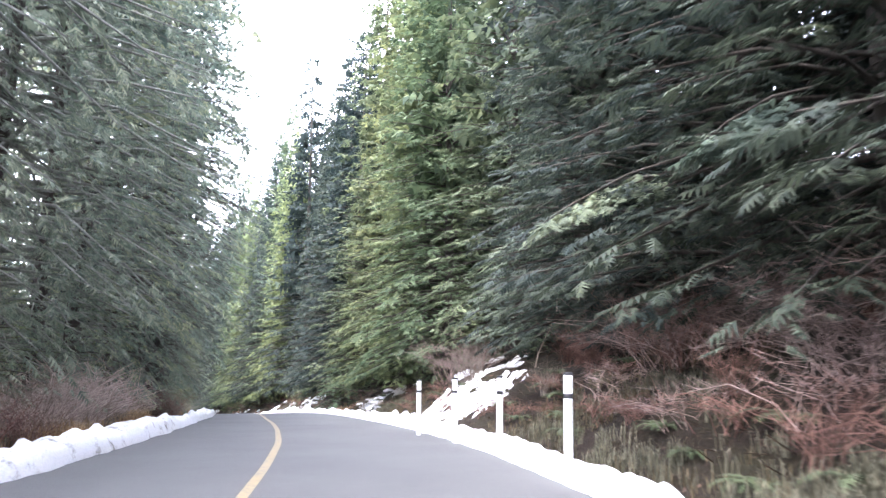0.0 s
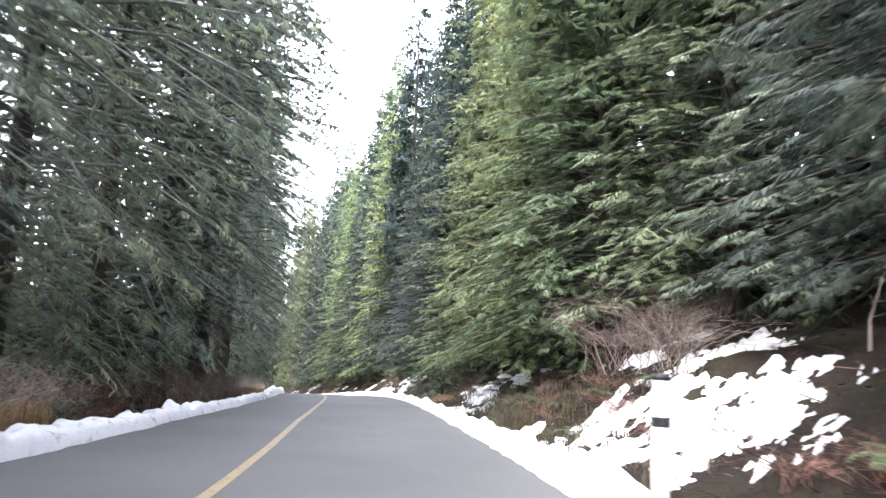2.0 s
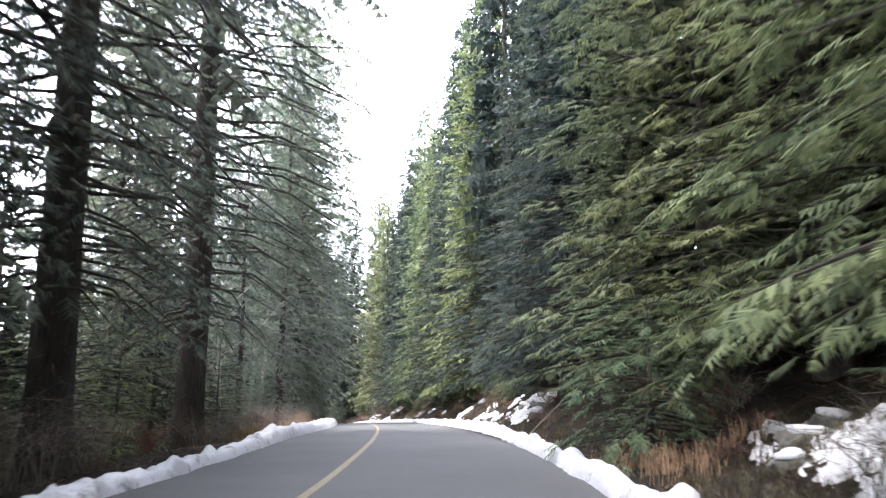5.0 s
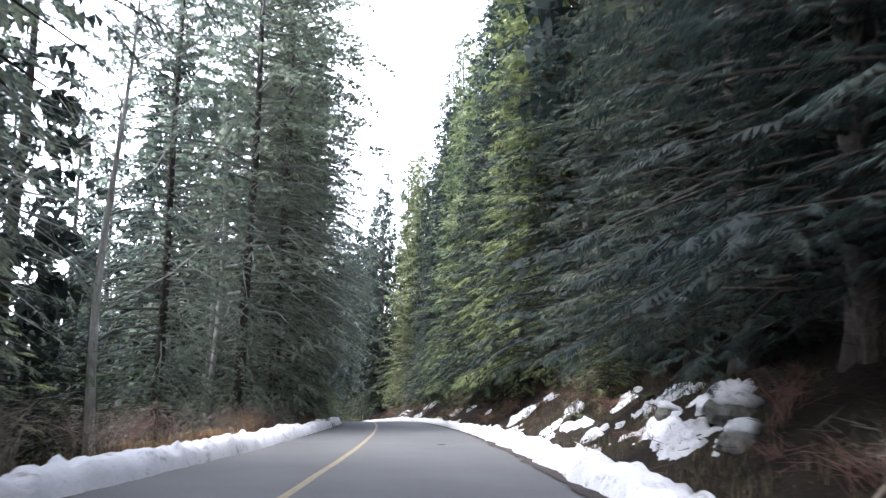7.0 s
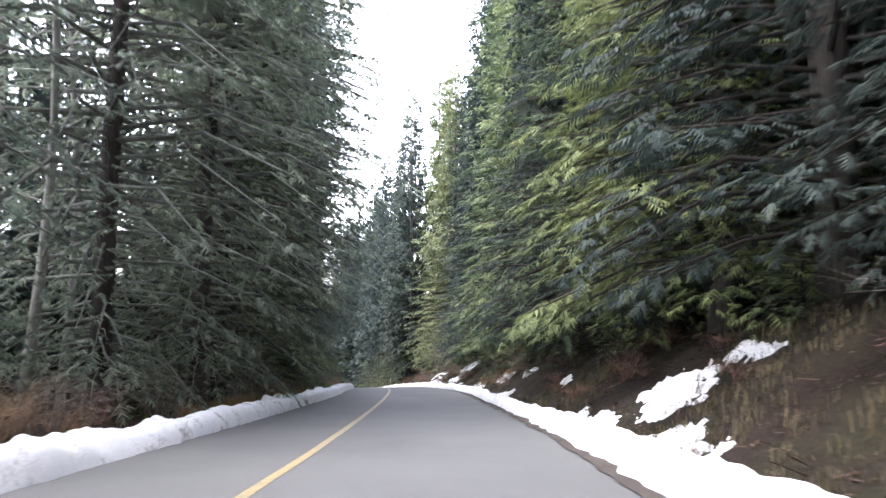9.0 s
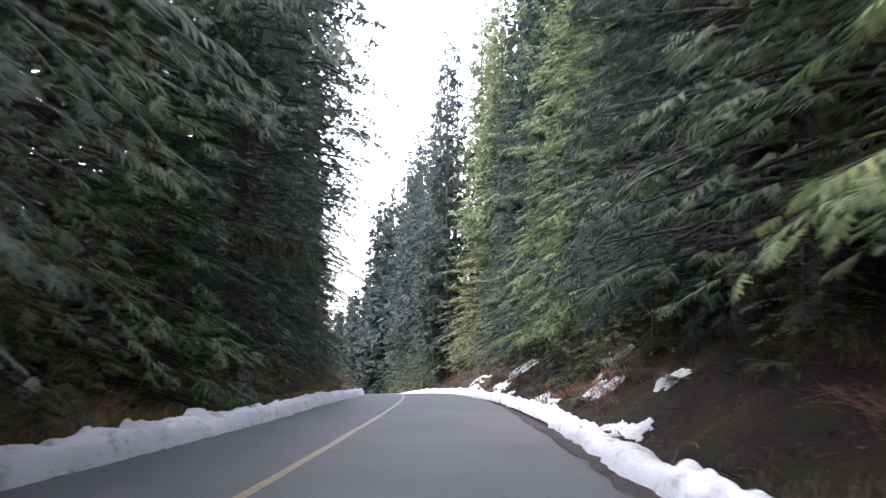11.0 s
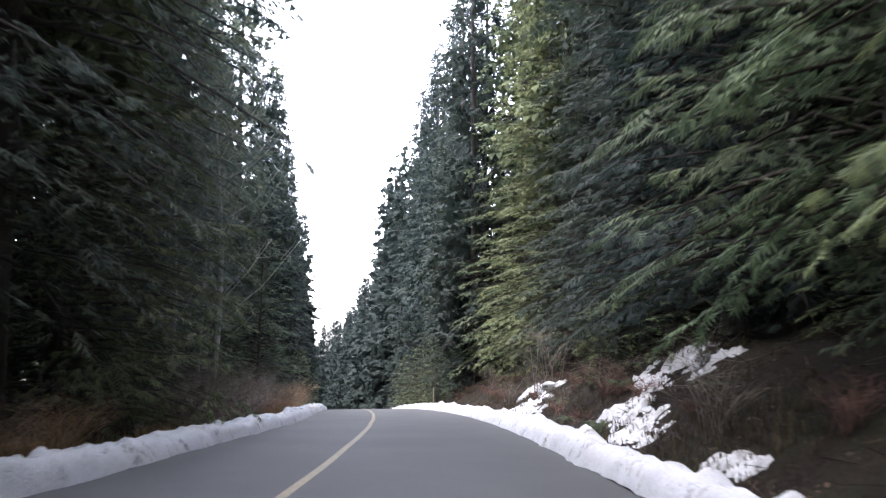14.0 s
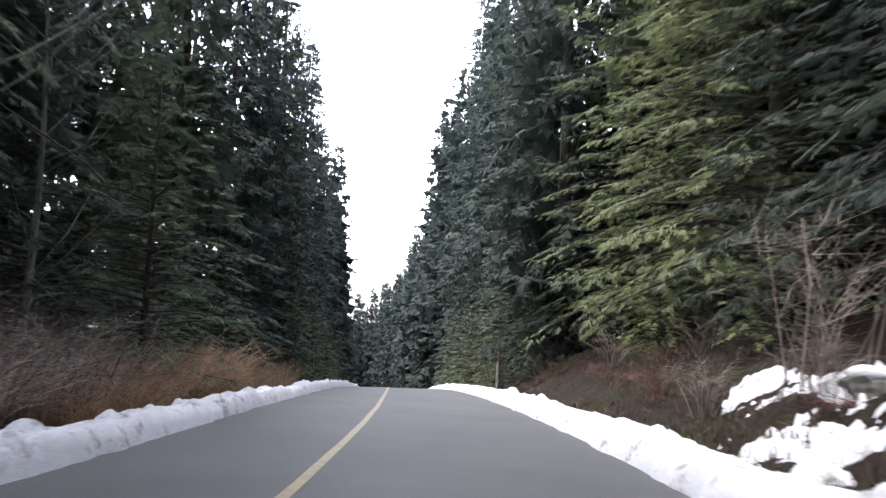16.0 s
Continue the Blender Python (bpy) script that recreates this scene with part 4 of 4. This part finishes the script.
for s, d, key, size in ((4.5, 5.6, "low", 1.3), (5.8, 5.4, "rusty", 0.7), (6.6, 6.6, "thicket", 0.9), (7.6, 5.7, "low", 1.2), (8.4, 7.4, "thicket", 1.1), (9.4, 8.6, "thicket", 1.2), (10.4, 6.9, "thicket", 0.8), (11.8, 5.8, "low", 1.2),
                        (12.2, 7.2, "maple", 0.8), (13, 8.8, "thicket", 1.1), (14.4, 7.8, "rusty", 1.0), (15, 6.4, "low", 1.0), (7.2, 8.6, "maple", 0.9), (5, 7.8, "thicket", 1.1), (4, 6.4, "rusty", 1.0), (8.5, 6.2, "rusty", 0.7), (11, 6.8, "rusty", 0.9), (12.5, 8.2, "rusty", 1.0),
                        (3, 7.4, "rusty", 1.0), (13.5, 6.9, "low", 1.1), (10, 5.6, "low", 0.9), (16, 7.6, "low", 1.2), (25.5, 7.6, "grey", 0.9), (16.2, 5.6, "low", 0.9), (17.2, 6.8, "low", 1.1), (18.2, 5.4, "low", 0.8), (15.4, 7.2, "rusty", 0.8), (24.4, 6.0, "low", 0.9), (26.4, 6.4, "low", 1.0), (26.8, 5.4, "low", 0.7), (17.8, 8.0, "rusty", 0.9), (19.4, 8.4, "rusty", 0.8),
                        (25.4, 7.2, "maple", 0.85), (27.0, 7.0, "maple", 0.95), (28.8, 7.4, "maple", 0.9), (28.2, 7.8, "thicket", 1.0), (27, 8.2, "rusty", 1.1), (30, 8.6, "tall", 0.8), (34, 7.2, "low", 1.2),
                        (46.2, 6.8, "rusty", 0.6), (44.4, 6.8, "low", 0.7), (47.2, 6.6, "low", 0.6), (48.5, 6.8, "rusty", 0.7), (57, 6.0, "low", 1.0), (60, 6.6, "rusty", 0.6),
                        (72, 6.4, "rusty", 0.8), (70, 6.9, "low", 1.2), (74, 7.2, "grey", 0.8), (86, 5.6, "low", 1.0), (84, 6.4, "rusty", 0.6), (91, 6.2, "low", 0.9),
                        (101.4, 5.6, "low", 1.0), (102.8, 6.0, "low", 1.1), (104, 6.8, "thicket", 0.8), (105.4, 5.8, "low", 1.0), (106.4, 7.4, "thicket", 0.9), (127.6, 6.6, "low", 1.1), (129.4, 5.6, "low", 0.9), (131, 7.0, "thicket", 0.9), (132.8, 5.8, "low", 1.0), (134.4, 6.8, "low", 1.1), (107, 5.6, "low", 0.8), (115, 5.8, "low", 0.9), (119, 6.2, "rusty", 0.5), (130, 6.4, "rusty", 0.7), (140.5, 7.2, "tall", 0.9), (142, 6.0, "grey", 0.7), (145, 6.2, "rusty", 0.7),
                        (96.5, -4.6, "dry_bush", 0.8), (97.6, -5.0, "dry_bush", 0.9), (121.5, -4.8, "dry_bush", 0.7), (123, -4.6, "dry_bush", 0.8), (144.5, -4.6, "dry_bush", 0.8), (147, -4.9, "dry_bush", 1.0), (149.5, -4.7, "dry_bush", 1.1), (152.5, -4.9, "dry_bush", 1.2), (155.5, -4.6, "dry_bush", 1.0), (158.5, -4.8, "dry_bush", 1.1), (162, -4.6, "dry_bush", 0.9),
                        (76, -4.7, "dry_bush", 0.8), (77.5, -4.9, "dry_bush", 0.9), (79, -4.6, "dry_bush", 0.6),
                        (6.2, 6.0, "thicket", 0.9), (7.4, 6.9, "thicket", 1.1), (8.8, 5.6, "thicket", 0.7), (9.8, 7.6, "thicket", 1.2), (11.2, 7.8, "thicket", 1.1), (12.4, 6.4, "thicket", 0.8), (13.8, 7.6, "thicket", 1.0), (10.8, 9.2, "maple", 0.9), (14.8, 8.4, "maple", 0.8), (5.6, 8.6, "maple", 0.9),
                        (136, -5.2, "grey", 1.4), (138, -6.4, "grey", 1.6), (139.5, -5.0, "grey", 1.2), (141.5, -6.8, "grey", 1.7), (143, -5.4, "grey", 1.4), (145.5, -6.6, "grey", 1.5), (147, -5.6, "grey", 1.3), (151, -6.0, "grey", 1.4), (140.5, -7.6, "tall", 0.8), (145, -7.8, "tall", 0.8), (137, -5.8, "tall", 0.6), (134, -5.4, "grey", 1.2), (142, -4.8, "sapling", 0.7),
                        (92.2, -5.0, "sapling", 0.95), (97.4, -5.4, "sapling", 0.8), (12.5, -5.2, "verge", 0.8), (15.5, -4.8, "verge", 1.0), (17.2, -5.0, "verge", 1.3), (18.8, -4.8, "verge", 1.5), (20.2, -5.0, "verge", 1.3), (22, -4.8, "verge", 1.1), (24, -4.8, "verge", 1.0), (25, -5.4, "verge", 1.0), (26.8, -5.0, "verge", 0.8), (10, -5.0, "verge", 0.7), (29, -5.3, "verge", 0.8), (135, -5.0, "verge", 1.1), (137.5, -6.2, "verge", 1.4), (139, -4.8, "verge", 1.0), (141.6, -5.8, "verge", 1.4), (143.6, -5.0, "verge", 1.1), (145.4, -6.4, "verge", 1.3), (150, -5.6, "verge", 1.2), (153, -6.4, "verge", 1.3), (142.6, -4.0, "dry_bush", 0.9), (145.6, -4.2, "dry_bush", 1.2), (148.6, -4.2, "dry_bush", 1.3), (140.8, -4.2, "dry_bush", 0.7), (141, -5.4, "grey", 1.3), (144, -6.2, "grey", 1.4), (146.5, -5.2, "rusty", 1.1), (149, -6.8, "grey", 1.5), (154, -5.4, "rusty", 1.1), (156, -6.2, "grey", 1.3), (143, -7.6, "tall", 0.7), (147.5, -8.2, "tall", 0.8), (62, -5.6, "rusty", 0.6), (139.5, 6.6, "grey", 0.7), (148, 6.4, "low", 1.0), (151, 7.0, "grey", 0.9)):
    brush.set(key, s, d, size, spin(), sink=0.02)
s = 2.0
while s < 160:
    brush.set(pick.choice(["low", "low", "rusty", "low", "grey"]), s, pick.uniform(5.6, 8.4), pick.uniform(0.45, 0.85), spin(), sink=0.02)
    s += pick.uniform(0.9, 2.0) if s < 60 else pick.uniform(1.4, 3.0)
s = 3.0
while s < 165:
    key = pick.choice(["rusty", "grey", "low", "grey", "grey"])
    brush.set(key, s, left_edge(s) - 1.7 - pick.uniform(0, 2.2), pick.uniform(0.6, 1.1), spin(), sink=0.02)
    s += pick.uniform(0.9, 2.0)


def grass(name, label, count, zone, mat, seed, tall):
    """Loose blades in tufts, thick in some places and missing in others."""
    rng = np.random.default_rng(seed)
    feet, blades = [], []
    while len(feet) < count:
        s, d = zone(rng)
        if rng.random() < ease(-0.15, 0.45, rough(s, d * 1.5, 5.0, seed)):
            feet.append((s, d))
    for s, d in feet:
        p = np.array(ground_at(s, d))
        for k in range(9):
            a, h = rng.uniform(0, 6.28), tall * rng.uniform(0.45, 1.1)
            f = p + np.array([rng.normal(0, 0.07), rng.normal(0, 0.07), -0.03])
            w = np.array([math.cos(a), math.sin(a), 0]) * 0.008
            mid = f + np.array([w[1], -w[0], 0]) * h * 22 * rng.uniform(0.3, 1) + np.array([0, 0, h * 0.72])
            tip = mid + np.array([w[1], -w[0], 0]) * h * 26 + np.array([0, 0, h * rng.uniform(-0.1, 0.25)])
            blades += [(f - w, f + w, mid + w * 0.7), (f - w, mid + w * 0.7, mid - w * 0.7), (mid - w * 0.7, mid + w * 0.7, tip)]
    tagged(new(name, triangles_of(name, np.array(blades), mat)), label, "grass", kind="stuff")


grass("dry_grass", "dry orange-brown grass and bracken on the left verge", 2600, lambda r: (r.uniform(4, 30) if r.random() < 0.3 else r.uniform(57, 165), -3.75 - abs(r.normal(0, 0.9))), DRY_GRASS, 61, 0.62)
grass("bank_grass", "short brown and green grass on the cut bank", 3000, lambda r: (r.uniform(0, 160), r.uniform(4.6, 8.5)), BANK_GRASS, 62, 0.26)

grass("verge_grass", "pale grey-green grass low on the bank", 700, lambda r: (r.uniform(2.5, 14), r.uniform(4.4, 6.6)), PALE_GRASS, 66, 0.36)
grass("verge_grass", "pale grey-green grass low on the bank", 350, lambda r: (r.uniform(24, 42), r.uniform(4.6, 7.0)), PALE_GRASS, 67, 0.26)
grass("bracken", "dead orange bracken on the bank", 330, lambda r: (r.uniform(102, 117), r.uniform(4.8, 6.6)), DRY_GRASS, 64, 0.2)
grass("bracken", "dead orange-brown bracken round a young hemlock", 150, lambda r: (45.3 + r.normal(0, 1.0), 5.6 + r.normal(0, 0.5)), DRY_TWIGS, 65, 0.42)


def litter(count, seed):
    """Dead leaves, cones and short sticks strewn over the bank and the verge."""
    rng = np.random.default_rng(seed)
    tris = []
    for k in range(count):
        s = rng.uniform(0, 162)
        d = rng.uniform(4.5, 9.0) if rng.random() < 0.7 else left_edge(s) - rng.uniform(1.1, 4.0)
        p = np.array(ground_at(s, d)) + (0, 0, 0.015)
        a = rng.uniform(0, 6.28)
        if k % 3:
            e, w = np.array([math.cos(a), math.sin(a), rng.uniform(-0.4, 0.5)]) * rng.uniform(0.03, 0.07), np.array([-math.sin(a), math.cos(a), rng.uniform(0, 0.6)]) * 0.026
            tris += [(p - e, p + w, p + e), (p - e, p + e, p - w)]
        else:
            e, w = np.array([math.cos(a), math.sin(a), rng.uniform(-0.1, 0.45)]) * rng.uniform(0.15, 0.5), np.array([-math.sin(a), math.cos(a), 0.5]) * 0.008
            tris += [(p - e * 0.1 - w, p - e * 0.1 + w, p + e + w), (p - e * 0.1 - w, p + e + w, p + e - w)]
    tagged(new("leaf_litter", triangles_of("leaf_litter", np.array(tris), LITTER)), "dead brown leaves and sticks strewn over the bank", "leaf litter", kind="stuff")


litter(15000, 63)


def fern(seed):
    rng = np.random.default_rng(seed)
    tris = []
    for i in range(15):
        a, long = i * 0.42 + rng.uniform(-0.2, 0.2), rng.uniform(0.55, 0.95)
        flat = np.array([math.cos(a), math.sin(a), 0])
        cross = np.array([-flat[1], flat[0], 0])
        go = lambda u: flat * long * u * 0.9 + np.array([0, 0, long * (0.85 * u - 0.8 * u * u)])
        for k in range(13):
            u = 0.1 + 0.88 * k / 13
            w = 0.13 * math.sin(math.pi * min(1, 0.12 + u * 0.86)) + 0.01
            for way in (-1, 1):
                tris.append((go(u), go(u + 0.055), go(u + 0.07) + cross * way * w + np.array([0, 0, -0.02])))
    ob = new("sword_fern", triangles_of("sword_fern", np.array(tris), FERN_GREEN))
    return tagged(ob, "green sword fern with arching fronds on the bank", "fern", "ferns on the bank")


brush.first["fern"] = fern(71)
for s, d, size in ((13.2, 5.6, 0.8), (14.6, 6.2, 0.9), (15.6, 5.4, 0.7), (16.6, 6.6, 0.9), (17.4, 5.8, 0.8), (18, 7.4, 0.9), (24.6, 6.8, 0.9), (25.4, 5.4, 0.7), (14, 7.4, 0.9), (12, 5.2, 0.7), (5.2, 5.4, 0.8), (6.2, 5.0, 0.7), (6.9, 5.9, 0.8), (7.9, 5.2, 0.6), (9.2, 5.5, 0.7), (31.5, 5.6, 0.8), (29.4, 6.0, 0.9), (34.6, 5.8, 0.8), (27.5, 5.8, 0.7), (26, 6.3, 0.8), (39.5, 6.9, 0.8), (71, 6.2, 0.8), (73.5, 6.7, 0.7), (124, 6.8, 0.8), (132, 6.9, 0.9), (127, 5.4, 0.9), (129, 6.6, 1.0), (130.4, 5.6, 0.9), (133.6, 6.2, 1.0), (131.4, 7.6, 1.0), (104.2, 5.6, 0.9), (102.6, 6.6, 1.0), (103.6, 7.6, 1.1), (105.6, 5.2, 0.8), (108, 6.0, 1.0), (109.2, 6.4, 1.2), (109.8, 7.0, 1.1), (110.6, 6.2, 1.0), (111.5, 6.9, 1.2), (112.4, 6.4, 0.9), (107, 6.8, 1.0), (113.6, 7.1, 1.0), (106, 6.2, 0.8), (105.2, 7.2, 1.0),
                   (110.2, 7.7, 1.1), (114.6, 6.3, 0.8), (33, 6.4, 0.8), (36, 7.0, 0.9), (38, 6.4, 0.7), (99, 6.6, 0.9), (118, 7.2, 0.9), (56.5, 6.6, 0.7), (68, 7.4, 0.8), (95, 6.9, 0.9)):
    brush.set("fern", s, d, size, spin(), sink=0.02)


# ---- posts, rocks, fallen wood ----
def rounded_rod(radius, low, high, sides=14):
    return tube([(0, 0, low), (0, 0, low + 0.01), (0, 0, high - 0.015), (0, 0, high)], [radius * 0.96, radius, radius, radius * 0.86], sides)


def marker_post():
    ob = new("marker_post")
    part("shaft", mesh_of("shaft", *rounded_rod(0.052, -0.35, 1.17), WHITE_PAINT), ob)
    part("band", mesh_of("band", *rounded_rod(0.055, 0.90, 0.965), BLACK_PAINT), ob, "black reflector band")
    part("cap", mesh_of("cap", *rounded_rod(0.054, 1.165, 1.2), BLACK_PAINT), ob, "dark flat cap")
    return tagged(ob, "white round marker post with a black band in the snow", "marker post", "marker posts along the road")


first_post = marker_post()
for k, (s, d, lean) in enumerate(((7.5, 3.52, 0.02), (10.8, 3.56, 0.01), (13.5, 3.42, -0.01), (15.8, 3.12, 0.0))):
    p = on_road(s, d, 0.05)
    m = Matrix.LocRotScale(Vector(p), Euler((lean, lean * 0.5, 0.4 * k)), None)
    ob = first_post if k == 0 else copy_thing(first_post, m)
    ob.matrix_basis = m


def rock(name, seed, size, label):
    rng = np.random.default_rng(seed)
    bm = bmesh.new()
    bmesh.ops.create_icosphere(bm, subdivisions=3, radius=1.0)
    cuts = [(Vector(rng.normal(0, 1, 3)).normalized(), rng.uniform(0.58, 0.85)) for k in range(11)]
    for v in bm.verts:
        n = v.co.normalized()
        f = min([1.0] + [c / n.dot(p) for p, c in cuts if n.dot(p) > 0.2]) + 0.12 * noise.noise(n * 1.4 + Vector((seed, 0, 0))) + 0.1 * noise.noise(n * 4 + Vector((0, seed, 0)))
        f += 0.05 * noise.noise(n * 9 + Vector((0, 0, seed)))
        v.co = Vector((n.x * size[0] * f, n.y * size[1] * f, max(-0.35, n.z) * size[2] * f))
    me = bpy.data.meshes.new(name)
    bm.to_mesh(me)
    bm.free()
    me.materials.append(STONE)
    ob = new(name)
    part("stone", me, ob)
    cap = bmesh.new()
    bmesh.ops.create_icosphere(cap, subdivisions=3, radius=1.0)
    for v in cap.verts:
        n = v.co.normalized()
        f = min([1.0] + [c / n.dot(p) for p, c in cuts if n.dot(p) > 0.2]) + 0.12
        ragged = 0.93 + 0.12 * noise.noise(n * 3 + Vector((seed, 0, 5)))
        fold = 1.0 if n.z > 0.55 else 0.8 * max(0.0, n.z + 1) / 1.55
        v.co = Vector((n.x * size[0] * f * ragged * fold, n.y * size[1] * f * ragged * fold, max(0.5, n.z) * size[2] * f + (0.05 + 0.03 * noise.noise(n * 5)) * max(0.0, n.z)))
    cap.normal_update()
    snow = bpy.data.meshes.new("snow_cap")
    cap.to_mesh(snow)
    cap.free()
    snow.materials.append(SNOW)
    snow.polygons.foreach_set("use_smooth", [True] * len(snow.polygons))
    part("snow_cap", snow, ob, "cap of white snow")
    return tagged(ob, label, "rock", "rocks on the bank")


for k, (s, d, size) in enumerate(((42.2, 6.7, (0.6, 0.42, 0.3)), (43.0, 7.4, (0.42, 0.36, 0.28)), (40.4, 7.3, (0.5, 0.4, 0.3)), (41.2, 5.8, (0.34, 0.3, 0.2)), (60.5, 6.2, (0.5, 0.42, 0.34)), (62.2, 6.9, (0.65, 0.5, 0.4)),
                                  (64.6, 6.6, (0.5, 0.4, 0.3)), (139, 7.0, (0.45, 0.4, 0.3)), (136.6, 6.4, (0.4, 0.34, 0.24)))):
    ob = rock("mossy_rock", k + 3, size, "dark mossy rock capped with snow on the bank")
    ob.location, ob.rotation_euler = ground_at(s, d) + Vector((0, 0, -0.04)), (0.05, 0.08, k * 1.3)


def fallen_branch(s, d, long, lean, turn, label, mat, seed):
    rng = np.random.default_rng(seed)
    knots = [np.array([long * u * math.cos(lean), 0.06 * math.sin(5 * u), long * u * math.sin(lean)]) for u in (0, 0.3, 0.6, 1)]
    pieces = [tube(knots, [0.028, 0.022, 0.015, 0.005], 6)]
    for k in range(7):
        p = knots[1] + (knots[3] - knots[1]) * rng.uniform(0, 0.9)
        w = np.array([rng.uniform(0.2, 0.6), rng.normal(0, 0.4), rng.uniform(-0.1, 0.5)]) * long * 0.3
        pieces.append(tube([p, p + w * 0.6, p + w], [0.009, 0.006, 0.002], 3))
    ob = new("fallen_branch", mesh_of("fallen_branch", *gather(pieces), mat))
    ob.matrix_basis = Matrix.LocRotScale(ground_at(s, d) + Vector((0, 0, 0.02)), Euler((0, 0, turn)), None)
    return tagged(ob, label, "branch", "fallen branches")


fallen_branch(56, 5.0, 2.2, 0.75, 0.5, "snow-dusted dead branch leaning out of the bank", WOOD, 81)
fallen_branch(64.5, 6.3, 1.8, 0.12, 1.5, "bare brown branch lying in the snow", RUSTY_TWIGS, 82)
fallen_branch(66, 6.8, 1.6, 0.15, 1.7, "bare brown branch lying in the snow", RUSTY_TWIGS, 83)
fallen_branch(137, 6.0, 2.4, 0.5, 1.2, "bare pale branch standing out of the snow", GREY_TWIGS, 84)
fallen_branch(20.5, 7.8, 1.8, 0.9, 1.0, "bare pale branch standing out of the snow", GREY_TWIGS, 85)

stake = tagged(new("wooden_stake", mesh_of("wooden_stake", *tube([(0, 0, -0.3), (0, 0, 0.9), (0.01, 0, 1.5)], [0.045, 0.045, 0.04], 4), WOOD)), "weathered wooden stake behind the snow bank", "stake")
stake.location = ground_at(158.5, 4.5)
